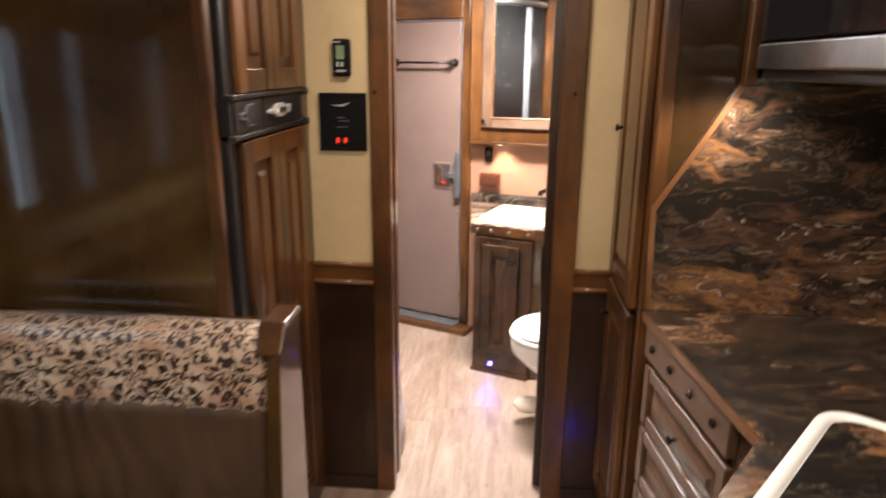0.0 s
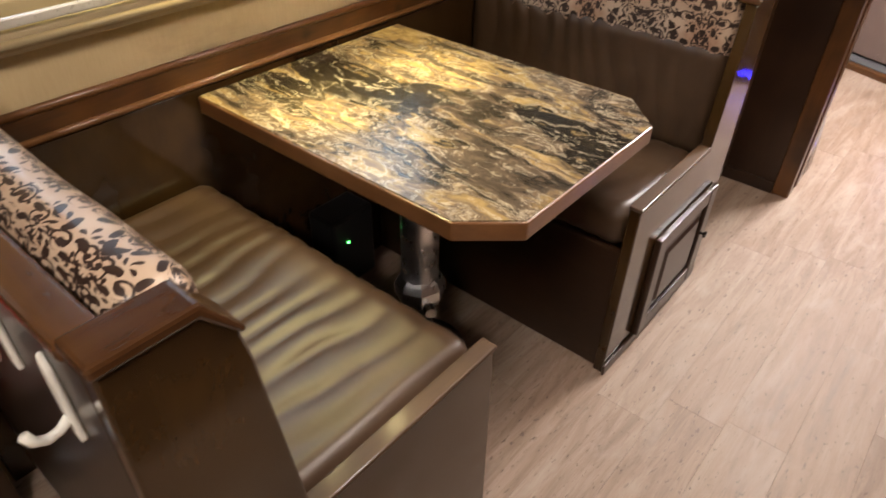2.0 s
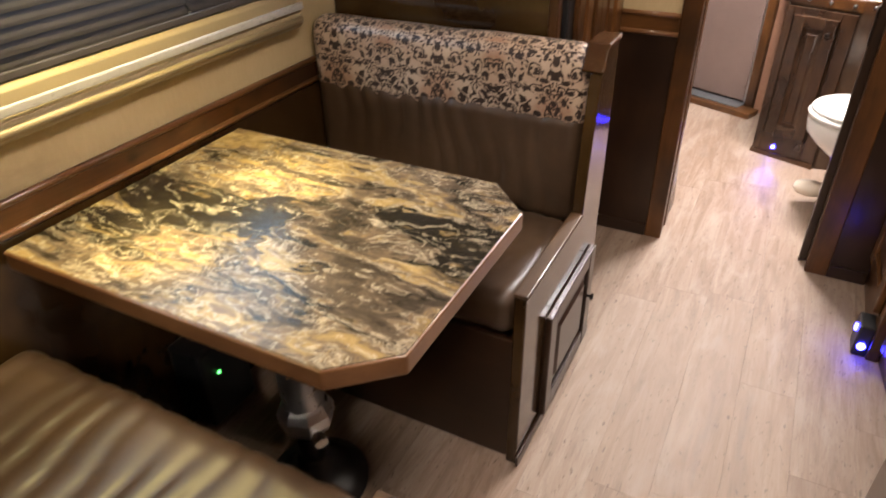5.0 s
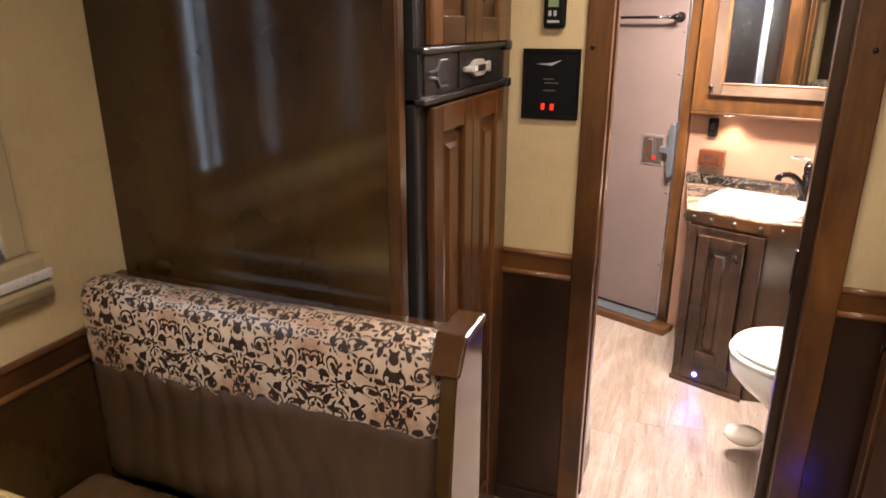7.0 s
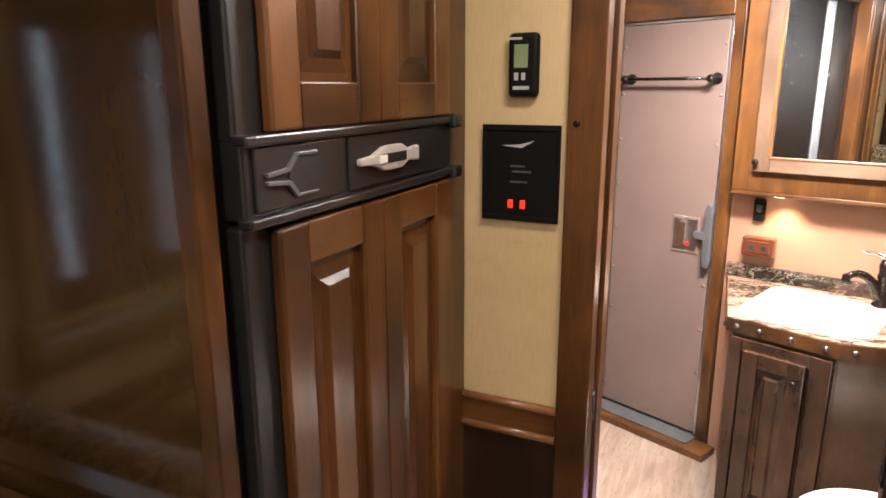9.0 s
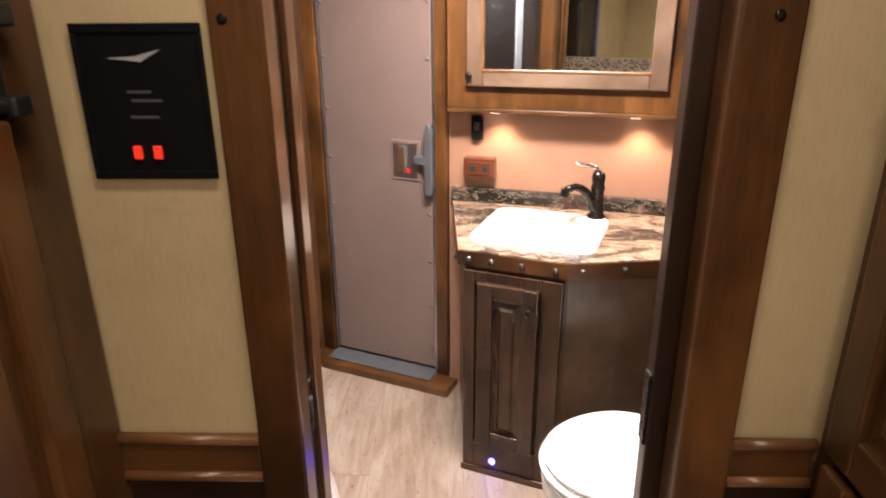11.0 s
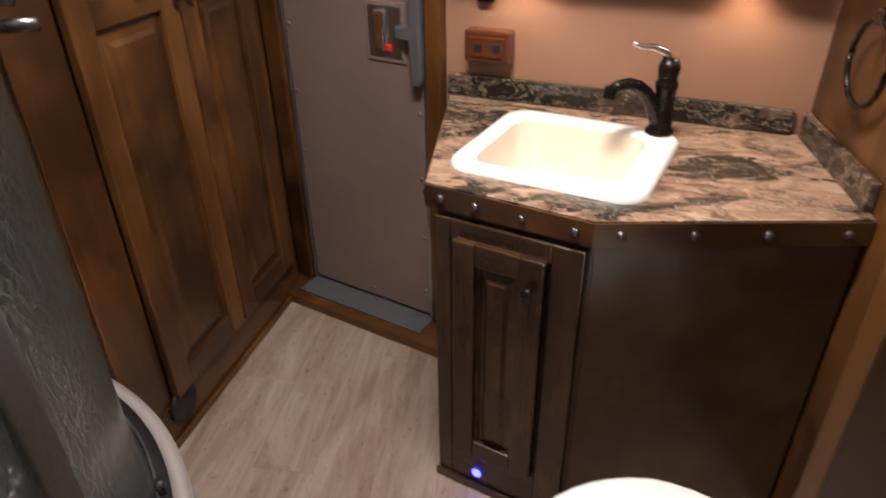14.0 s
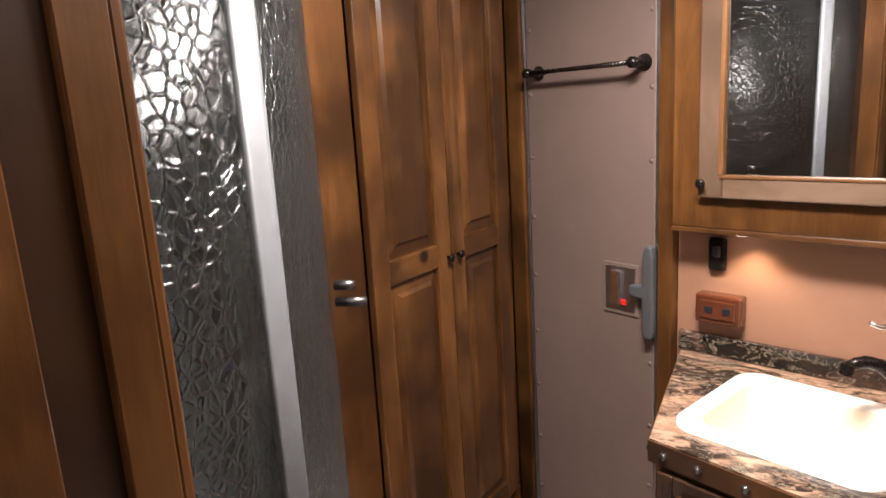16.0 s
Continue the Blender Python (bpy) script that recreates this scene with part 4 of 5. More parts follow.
part("grip_slot", box(0.270, 0.340, -0.0275, -0.0255, 1.367, 1.381, 0.002, MF), BLACK, hp_)
# White block stands in for the highlight on the handle.
part("grip_tab", box(0.258, 0.280, -0.0295, -0.026, 1.368, 1.380, 0.002, MF), WHITE, hp_, "white block as a glint on the latch handle")
part("hinge_pin", box(0.515, 0.545, -0.030, -0.004, 1.404, 1.428, 0.004, MF), BLACK, fr)
part("hinge_pin", box(0.515, 0.545, -0.030, -0.004, 1.316, 1.338, 0.004, MF), BLACK, fr)

# ---- thermostat and control panel ----
tm = thing("thermostat", (-0.263, YD, 1.52), "black digital thermostat on the beige wall", "thermostat")
part("case", box(-0.288, -0.232, YD - 0.02, YD, 1.455, 1.565, 0.008), PANELB, tm)
part("screen", box(-0.276, -0.250, YD - 0.0215, YD - 0.0195, 1.505, 1.545, 0.001), LCD, tm, "grey-green lcd screen")
for x in (-0.271, -0.258):
    part("button", box(x - 0.004, x + 0.004, YD - 0.022, YD - 0.0195, 1.484, 1.497, 0.001), GREYT, tm)
part("print_bar", box(-0.277, -0.247, YD - 0.021, YD - 0.0195, 1.468, 1.474, 0), GREYT, tm)
part("print_bar", box(-0.285, -0.262, YD - 0.021, YD - 0.0195, 1.553, 1.557, 0), GREYT, tm)
cp = thing("control_panel", (-0.267, YD, 1.315), "black control panel with two red lit switches", "control panel")
part("plate", box(-0.335, -0.191, YD - 0.008, YD, 1.231, 1.403, 0.004), PANELB, cp)
part("bezel", join(box(-0.338, -0.188, YD - 0.011, YD - 0.007, 1.395, 1.406, 0.002), box(-0.338, -0.188, YD - 0.011, YD - 0.007, 1.228, 1.238, 0.002), box(-0.338, -0.331, YD - 0.011, YD - 0.007, 1.238, 1.395, 0.002), box(-0.195, -0.188, YD - 0.011, YD - 0.007, 1.238, 1.395, 0.002)), PANELB, cp)
part("logo_bar", prism([(-0.302, 1.368), (-0.268, 1.370), (-0.236, 1.378), (-0.255, 1.368), (-0.262, 1.364), (-0.280, 1.366)], YD - 0.0095, YD - 0.0078, "y", 0), GREYT, cp, "plain grey emblem shape")
for x0, x1, z in ((-0.283, -0.255, 1.329), (-0.279, -0.243, 1.319), (-0.283, -0.250, 1.300)):
    part("print_bar", box(x0, x1, YD - 0.009, YD - 0.0078, z, z + 0.003, 0), DIMT, cp)
for x in (-0.281, -0.257):
    part("rocker_switch", box(x - 0.0048, x + 0.0048, YD - 0.013, YD - 0.007, 1.252, 1.268, 0.0015), RED_G, cp, "red lit rocker switch")

# ---- pantry and kitchen ----
XP, YP = 0.60, 1.75
pn = thing("pantry_cabinet", (0.9, 1.97, 0), "tall glossy stained wood pantry cabinet beside the doorway", "cabinet")
part("side_panel", box(XP + 0.03, XR, YP, YP + 0.02, 0, CEIL - 0.004, 0.002), PANEL, pn, "glossy dark wood side panel")
part("corner_trim", box(XP - 0.004, XP + 0.03, YP - 0.006, YP + 0.024, 0, CEIL - 0.004, 0.004), WOOD["z"], pn)
part("front_frame", join(box(XP, XP + 0.02, YP + 0.024, YP + 0.06, 0, CEIL - 0.004, 0.002), box(XP, XP + 0.02, 2.145, YD - 0.003, 0, CEIL - 0.004, 0.002), box(XP, XP + 0.02, YP + 0.06, 2.145, 0, 0.12, 0.002)), WOOD["z"], pn)
part("carcass", box(XP + 0.02, XR, YP + 0.02, YD - 0.003, 0, CEIL - 0.004, 0), DARK["z"], pn)
MP = face(XP - 0.001, 2.145, 0, -90)
for z0, h in ((0.13, 0.72), (0.87, 1.05)):
    d = raised_door(pn, "door", MP @ Matrix.Translation((0, 0, z0)), 0.335, h, 0.02, 0.055, WOOD)
    knob(d, MP @ Matrix.Translation((0, -0.02, z0)), 0.045, 0.62 if z0 < 0.5 else 0.45)
ft = thing("floor_light_box", (0.59, 1.80, 0), "small black box with blue light at the pantry foot", "light")
part("housing", box(0.555, 0.598, 1.755, 1.84, 0.0, 0.11, 0.006), BLACK, ft)
part("lens", rod((0.555, 1.80, 0.075), (0.549, 1.80, 0.075), 0.012), BLUE_G, ft, "glowing blue lens")
part("lens", rod((0.575, 1.755, 0.04), (0.575, 1.749, 0.04), 0.012), BLUE_G, ft, "glowing blue lens")

kc = thing("kitchen_base_cabinet", (0.95, 0.6, 0), "brown wood kitchen base cabinet with drawers", "cabinet")
KP = [(0.602, YP - 0.003), (0.677, 1.153), (0.453, 0.832), (0.453, -0.25), (XR, -0.25), (XR, YP - 0.003)]
part("body", prism([(0.632, YP - 0.004), (0.705, 1.162), (0.480, 0.840), (0.480, -0.24), (XR - 0.003, -0.24), (XR - 0.003, YP - 0.004)], 0.0, 0.865, "z", 0.002), KITW["z"], kc)
MK = face(0.633, YP - 0.02, 0, math.degrees(math.atan2(-0.568, 0.071)))
fas = part("fascia", box(0, 0.47, -0.022, 0, 0.78, 0.862, 0.003, MK), KITW["y"], kc)
for i in range(4):
    b = lathe([(0.010, 0), (0.010, 0.004), (0.006, 0.008), (0.0001, 0.009)], (0, 0, 0), 14)
    b.transform(MK @ pose(0.06 + i * 0.115, -0.022, 0.82, 90, 0, 0))
    part("stud", b, BRONZE, fas, "dark round stud", True)
for k in range(4):
    d = raised_door(kc, "drawer_front", MK @ Matrix.Translation((0.01, 0, 0.07 + k * 0.175)), 0.46, 0.165, 0.02, 0.035, KITW)
    knob(d, MK @ Matrix.Translation((0, -0.02, 0.07 + k * 0.175)), 0.24, 0.085)
MK2 = face(0.705, 1.162, 0, math.degrees(math.atan2(-0.322, -0.225)))
for i in range(3):
    b = lathe([(0.010, 0), (0.010, 0.004), (0.006, 0.008), (0.0001, 0.009)], (0, 0, 0), 14)
    b.transform(MK2 @ pose(0.05 + i * 0.12, 0, 0.82, 90, 0, 0))
    part("stud", b, BRONZE, kc, "dark round stud", True)
kt = thing("kitchen_worktop", (0.9, 0.6, 0.865), "dark marble-look laminate worktop with pale edge line", "worktop")
part("top", prism(KP, 0.893, 0.8965, "z", 0), MARBLE_K, kt)
part("front_edge", prism(KP, 0.866, 0.8935, "z", 0.003), EDGE["y"], kt, "wooden worktop edge")
ks = thing("kitchen_sink", (0.80, 0.80, 0.897), "white rimmed kitchen sink with a marble cover in it", "sink")
MKS = pose(0.520, 0.872, 0.897, 0, 0, 52)
bm = ringed([(rounded(0, 0.50, -0.42, 0, 0.06), 0.0), (rounded(0.005, 0.495, -0.415, -0.005, 0.058), 0.010), (rounded(0.020, 0.48, -0.40, -0.020, 0.052), 0.011), (rounded(0.025, 0.475, -0.395, -0.025, 0.049), 0.003), (rounded(0.027, 0.473, -0.393, -0.027, 0.048), 0.001)])
bm.transform(MKS)
part("rim", bm, PORC, ks, "", True)
part("cover", prism(rounded(0.030, 0.470, -0.390, -0.030, 0.046), 0.002, 0.007, "z", 0, MKS), MARBLE_K, ks, "marble-look sink cover")
part("cover_grip", rod(MKS @ Vector((0.10, -0.13, 0.007)), MKS @ Vector((0.10, -0.13, 0.0085)), 0.022), CHROME, ks)
sp = thing("side_splash", (0.9, YP, 0.9), "dark marble-look side splash with a diagonal wooden edge", "splash", kind="structure")
SP = [(0.618, 0.897), (0.610, 1.155), (0.785, 1.450), (XR, 1.450), (XR, 0.897)]
part("board", prism(SP, YP - 0.010, YP - 0.001, "y", 0.001), MARBLE_K, sp)
part("edge_strip", prism([(0.606, 0.897), (0.598, 1.158), (0.776, 1.456), (0.787, 1.450), (0.611, 1.154), (0.619, 0.897)], YP - 0.012, YP - 0.001, "y", 0.001), EDGE["z"], sp)
tagged(part("back_splash", box(XR - 0.012, XR - 0.001, -0.25, YP - 0.012, 0.897, 1.45, 0.001), MARBLE_K), "dark marble-look laminate back splash", "splash", kind="structure")
uc = thing("wall_cabinet", (1.0, 1.2, 1.46), "stained wood wall cabinet over the worktop", "cabinet")
part("body", box(0.80, XR - 0.002, 0.30, YP - 0.003, 1.56, CEIL - 0.004, 0.003), DARK["z"], uc)
part("end_stile", box(0.772, 0.80, YP - 0.035, YP - 0.003, 1.452, CEIL - 0.004, 0.003), WOOD["z"], uc)
part("bottom_board", box(0.80, XR - 0.002, 0.30, YP - 0.003, 1.545, 1.56, 0.002), WOOD["y"], uc)
mw = thing("microwave_oven", (0.98, 1.35, 1.46), "black microwave oven with steel lower bar over the worktop", "microwave")
part("oven_body", box(0.802, XR - 0.02, 1.0, 1.70, 1.465, 1.544, 0.004), BLACK, mw)
part("front_glass", box(0.788, 0.80, 1.0, 1.70, 1.545, 1.86, 0.003), GLASSD, mw, "black glass front")
part("steel_bar", box(0.786, 0.801, 1.0, 1.70, 1.488, 1.540, 0.004), ALU, mw, "brushed steel lower bar")
part("lamp_lens", box(0.9, 1.1, 1.10, 1.3, 1.459, 1.465, 0.002), LAMP, mw, "lit lamp lens")

# ---- bathroom: outer door, threshold ----
od = thing("door_3", (-0.2, 3.85, 0), "padded mauve-grey vinyl outer door with aluminium edge", "door", kind="structure")
part("slab", box(0.0, 0.455, -0.004, 0.018, 0.045, 1.712, 0.006, MD_), MAUVE, od)
part("edge_trim", join(box(-0.010, 0.0, -0.008, 0.02, 0.04, 1.722, 0.003, MD_), box(0.455, 0.467, -0.008, 0.02, 0.04, 1.722, 0.003, MD_), box(0.0, 0.455, -0.008, 0.02, 1.712, 1.722, 0.002, MD_)), ALU, od, "aluminium edge trim")
part("door_frame", join(box(-0.075, -0.012, -0.018, 0.02, 0.03, CEIL - 0.004, 0.004, MD_), box(0.469, 0.512, -0.018, 0.02, 0.03, CEIL - 0.004, 0.004, MD_)), WOOD["z"], od)
part("head_board", box(-0.012, 0.469, -0.018, 0.02, 1.724, CEIL - 0.004, 0.004, MD_), WOOD["x"], od)
for i in range(9):
    for x in (0.016, 0.440):
        z = 0.13 + i * 0.187
        if x > 0.4 and 0.78 < z < 1.08:
            continue
        b = lathe([(0.007, 0), (0.006, 0.002), (0.0001, 0.003)], (0, 0, 0), 12)
        b.transform(MD_ @ pose(x, -0.004, z, 90, 0, 0))
        part("rivet", b, MAUVE, od, "", True)
b = lathe([(0.007, 0), (0.006, 0.002), (0.0001, 0.003)], (0, 0, 0), 12)
b.transform(MD_ @ pose(0.24, -0.004, 0.075, 90, 0, 0))
part("rivet", b, MAUVE, od, "", True)
lb = part("latch_recess", box(0.285, 0.405, -0.008, 0.0, 0.815, 0.965, 0.012, MD_), MAUVE, od, "recessed metal door latch")
part("recess_pan", box(0.295, 0.395, -0.010, -0.007, 0.828, 0.955, 0.006, MD_), ALU, lb)
part("paddle", box(0.318, 0.350, -0.020, -0.009, 0.845, 0.945, 0.004, MD_), CHROME, lb, "chrome paddle")
part("lock_button", box(0.352, 0.366, -0.016, -0.009, 0.845, 0.862, 0.003, MD_), RED, lb, "red lock marker")
part("lever", prism([(0.437, 0.77), (0.460, 0.77), (0.465, 0.79), (0.465, 1.0), (0.458, 1.03), (0.440, 1.03), (0.432, 1.0), (0.430, 0.92), (0.39, 0.915), (0.39, 0.885), (0.430, 0.88), (0.432, 0.80)], -0.034, -0.010, "y", 0.006, MD_), GREYM, od, "grey latch lever")
tr = thing("towel_bar", (-0.2, 3.83, 1.49), "dark bronze towel bar on the padded door", "towel bar")
for x in (0.052, 0.418):
    bb = join(lathe([(0.022, 0), (0.022, 0.004), (0.012, 0.012), (0.009, 0.03), (0.014, 0.045), (0.014, 0.058), (0.0001, 0.062)], (0, 0, 0), 18))
    bb.transform(MD_ @ pose(x, -0.004, 1.50, 90, 0, 0))
    part("bracket", bb, BRONZE, tr, "", True)
bb = rod((0.035, -0.054, 1.50), (0.435, -0.054, 1.50), 0.0065)
bb.transform(MD_)
part("bar", bb, BRONZE, tr, "", True)
th = thing("threshold", (-0.2, 3.77, 0), "stained wood step with grey metal plate at the door", "threshold", kind="structure")
part("step", box(-0.14, 0.56, -0.125, -0.020, 0.0, 0.03, 0.003, MD_), WOOD["x"], th)
part("step_back", box(-0.075, 0.512, -0.020, 0.03, 0.0, 0.029, 0.002, MD_), WOOD["x"], th)
part("metal_plate", box(-0.008, 0.468, -0.088, 0.018, 0.031, 0.036, 0.002, MD_), GREYM, th, "grey metal threshold plate")

# ---- wardrobe ----
WT = math.degrees(math.atan2(0.73, 0.08))
MW = face(-0.57, 3.12, 0, WT)
wd = thing("wardrobe", (-0.7, 3.5, 0), "stained wood wardrobe with two tall panelled doors", "wardrobe")
part("carcass", box(-0.03, 0.80, 0.004, 0.40, 0, CEIL - 0.004, 0.002, MW), WOOD["z"], wd)
part("stile", box(-0.03, 0.098, -0.006, 0.004, 0.12, CEIL - 0.004, 0.003, MW), WOOD["z"], wd)
part("stile", box(0.752, 0.80, -0.006, 0.004, 0.12, CEIL - 0.004, 0.003, MW), WOOD["z"], wd)
part("kickboard", box(-0.03, 0.80, -0.008, 0.004, 0.0, 0.12, 0.003, MW), WOOD["y"], wd)
part("quarter_round", box(-0.03, 0.74, -0.02, -0.008, 0.0, 0.02, 0.006, MW), WOOD["y"], wd)
for x0, w_, kx in ((0.102, 0.326, 0.305), (0.434, 0.312, 0.022)):
    d = raised_door(wd, "door", MW @ Matrix.Translation((x0, -0.006, 0.135)), w_, 1.76, 0.022, 0.062, WOOD, 0.895)
    knob(d, MW @ Matrix.Translation((x0, -0.028, 0.135)), kx, 0.885)
vt = lathe([(0.050, 0.0), (0.050, 0.008), (0.044, 0.012), (0.036, 0.006), (0.0001, 0.004)], (0, 0, 0), 28)
vt.transform(MW @ pose(0.128, -0.009, 0.098, 90, 0, 0))
part("vent", vt, RUBBER, wd, "round black heater vent", True)

# ---- corner shower ----
SC = (-0.80, 2.45)
sh = thing("shower", (-0.75, 2.6, 0), "curved corner shower with rippled glass and taupe tray", "shower")


def shell(r0, r1, a0, a1, z0, z1, n=28, flare=0.0):
    bm = bmesh.new()
    cols = []
    for i in range(n + 1):
        a = radians(a0 + (a1 - a0) * i / n)
        cols.append([bm.verts.new((SC[0] + r * math.cos(a), SC[1] + r * math.sin(a), z)) for r, z in ((r0, z0), (r1 + flare, z0), (r1, z1), (r0, z1))])
    for p, q in zip(cols, cols[1:]):
        for k in range(4):
            bm.faces.new((p[k], p[(k + 1) % 4], q[(k + 1) % 4], q[k]))
    bm.faces.new(cols[0])
    bm.faces.new(cols[-1])
    bmesh.ops.recalc_face_normals(bm, faces=bm.faces[:])
    return bm


A0, A1 = -10.5, 80
part("tray_skirt", join(shell(0.56, 0.668, A0, A1, 0.0, 0.17, 40, 0.010), shell(0.56, 0.655, A0, A1, 0.17, 0.345, 40, 0.004)), SHTRAY, sh, "glossy taupe tray skirt", True)
part("tray_rim", shell(0.626, 0.652, A0, A1, 0.345, 0.353, 40), SHTRAY, sh, "", True)
part("tray_floor", shell(0.02, 0.56, A0, 110, 0.04, 0.12, 30), SHTRAY, sh)
part("track", shell(0.588, 0.626, A0, A1, 0.345, 0.357, 40), BLACK, sh, "black sliding door track", True)
part("track_lip", shell(0.603, 0.607, A0, A1, 0.357, 0.366, 40), ALU, sh, "", True)
g1 = part("fixed_glass", shell(0.586, 0.592, 5, A1, 0.357, 1.86, 48), RIPPLE, sh, "rippled glass panel", True)
g2 = part("door_glass", shell(0.597, 0.603, A0 + 0.5, 9, 0.357, 1.86, 24), RIPPLE, sh, "rippled glass sliding door", True)
g1.visible_shadow = g2.visible_shadow = False
part("door_edge", shell(0.592, 0.606, 7.6, 12.2, 0.357, 1.86, 6), MILKY, sh, "milky white door edge seal", True)
part("head_track", shell(0.58, 0.63, A0, A1, 1.86, 1.90, 36), ALU, sh, "", True)
for a in (14, 34):
    c_ = (SC[0] + 0.612 * math.cos(radians(a)), SC[1] + 0.612 * math.sin(radians(a)))
    part("roller", join(rod((*c_, 0.357), (*c_, 0.385), 0.006), rod((*c_, 0.376), (*c_, 0.388), 0.010)), BLACK, sh, "", True)
for z, l in ((1.118, 0.050), (1.146, 0.032)):
    p = Vector((-0.315, 2.805, z))
    q = p + Vector((0.94, 0.34, 0)).normalized() * l
    part("handle", rod(p, q, 0.008), PEWTER, sh, "small chrome handle", True)
part("back_wall", box(XL + 0.002, XL + 0.02, 2.34, 3.2, 0.10, 1.95, 0.002), SHOWER, sh)
part("end_wall", box(XL + 0.02, -0.64, 3.20, 3.22, 0.05, 1.95, 0.002), SHOWER, sh)

# ---- vanity ----
vn = thing("vanity_cabinet", (0.45, 3.4, 0), "dark stained wood corner vanity cabinet with one door", "cabinet")
VF = math.degrees(math.atan2(3.092 - 3.21, 0.297))
MVF = face(0.116, 3.203, 0, VF)
VBODY = [(0.120, 3.214), (0.398, 3.106), (0.845, 3.166), (0.845, 3.50), (0.105, 3.705)]
part("body", prism(VBODY, 0.0, 0.60, "z", 0.002), SATIN, vn)
SINK_HOLE = [tuple((face(0.358, 3.375, 0, -20) @ Vector((x, y, 0)))[:2]) for x, y in rounded(-0.165, 0.165, -0.152, 0.152, 0.045, 6)]
part("body_top", holed(VBODY, SINK_HOLE, 0.60, 0.715), SATIN, vn)
part("side_board", box(0.004, 0.448, -0.004, -0.0005, 0.0, 0.7115, 0.001, face(0.398, 3.106, 0, math.degrees(math.atan2(0.060, 0.447)))), SATIN, vn, "satin brown side board")
part("front_frame", join(box(0.0, 0.035, -0.006, 0.012, 0, 0.70, 0.003, MVF), box(0.236, 0.295, -0.006, 0.012, 0, 0.70, 0.003, MVF), box(0.035, 0.236, -0.006, 0.012, 0.0, 0.115, 0.003, MVF), box(0.035, 0.236, -0.006, 0.012, 0.66, 0.70, 0.003, MVF)), VANW["z"], vn)
d = raised_door(vn, "door", MVF @ Matrix.Translation((0.048, -0.006, 0.12)), 0.184, 0.55, 0.02, 0.048, VANW, None, "dark wood panelled door")
knob(d, MVF @ Matrix.Translation((0.048, -0.026, 0.12)), 0.160, 0.49)
part("plinth_strip", box(-0.004, 0.298, -0.014, -0.006, 0.0, 0.022, 0.002, MVF), WOOD["x"], vn)
ld = lathe([(0.011, 0), (0.011, 0.003), (0.0075, 0.006), (0.0001, 0.007)], (0, 0, 0), 16)
ld.transform(MVF @ pose(0.10, -0.006, 0.052, 90, 0, 0))
part("toe_light", ld, BLUE_G, vn, "glowing blue toe light", True)
VTOP = [(0.099, 3.212), (0.397, 3.094), (0.846, 3.152), (0.846, 3.522), (0.078, 3.734)]
vt_ = thing("vanity_worktop", (0.45, 3.4, 0.71), "brown marble-look vanity top with studded wooden edge", "worktop")
part("top", holed(VTOP, SINK_HOLE, 0.756, 0.7595), MARBLE_V, vt_)
part("top_edge", holed([(0.096, 3.209), (0.397, 3.090), (0.847, 3.149), (0.847, 3.523), (0.076, 3.735)], SINK_HOLE, 0.712, 0.756), WOOD["x"], vt_, "stained wood edge with studs")
MV2 = face(0.397, 3.090, 0, math.degrees(math.atan2(0.059, 0.45)))
for mm, xs in ((face(0.096, 3.209, 0, VF), (0.035, 0.105, 0.195, 0.292)), (MV2, (0.045, 0.165, 0.285, 0.415))):
    for x in xs:
        b = lathe([(0.009, 0), (0.008, 0.004), (0.004, 0.007), (0.0001, 0.008)], (0, 0, 0), 14)
        b.transform(mm @ pose(x, 0.0, 0.734, 90, 0, 0))
        part("stud", b, PEWTER, vt_, "round metal stud", True)
b = lathe([(0.009, 0), (0.008, 0.004), (0.004, 0.007), (0.0001, 0.008)], (0, 0, 0), 14)
b.transform(pose(0.094, 3.245, 0.722, 90, 0, -90))
part("stud", b, BLACK, vt_, "round black stud", True)
part("backsplash", box(0.0, 0.775, -0.018, -0.001, 0.760, 0.812, 0.002, MV), MARBLE_B, vt_)
part("side_splash", box(0.832, 0.848, 3.175, 3.515, 0.760, 0.812, 0.002), MARBLE_B, vt_)
MS = face(0.358, 3.375, 0.760, -20)
sk = thing("bathroom_sink", (0.362, 3.388, 0.76), "square white drop-in basin with rounded rim", "sink")
bm = ringed([(rounded(-0.192, 0.192, -0.176, 0.176, 0.055, 8), 0.0), (rounded(-0.190, 0.190, -0.174, 0.174, 0.054, 8), 0.010), (rounded(-0.182, 0.182, -0.166, 0.166, 0.05, 8), 0.015), (rounded(-0.160, 0.140, -0.146, 0.140, 0.05, 8), 0.014), (rounded(-0.152, 0.132, -0.138, 0.132, 0.05, 8), 0.006)], False)
bm.transform(MS)
part("rim", bm, PORC, sk, "white rounded rim", True)
bm = ringed([(rounded(-0.152, 0.132, -0.138, 0.132, 0.05, 8), 0.006), (rounded(-0.146, 0.126, -0.132, 0.126, 0.05, 8), -0.03), (rounded(-0.138, 0.118, -0.124, 0.118, 0.05, 8), -0.09), (rounded(-0.118, 0.098, -0.104, 0.098, 0.05, 8), -0.115), (rounded(-0.05, 0.03, -0.04, 0.035, 0.03, 8), -0.120)])
bm.transform(MS)
part("bowl", bm, BONE, sk, "cream sink bowl", True)
part("drain", rod(MS @ Vector((-0.01, 0, -0.121)), MS @ Vector((-0.01, 0, -0.116)), 0.02), CHROME, sk)
fa = thing("faucet", (0.545, 3.47, 0.775), "black bronze single-lever faucet with arched spout", "faucet")
FX, FY, FZ = 0.545, 3.468, 0.775
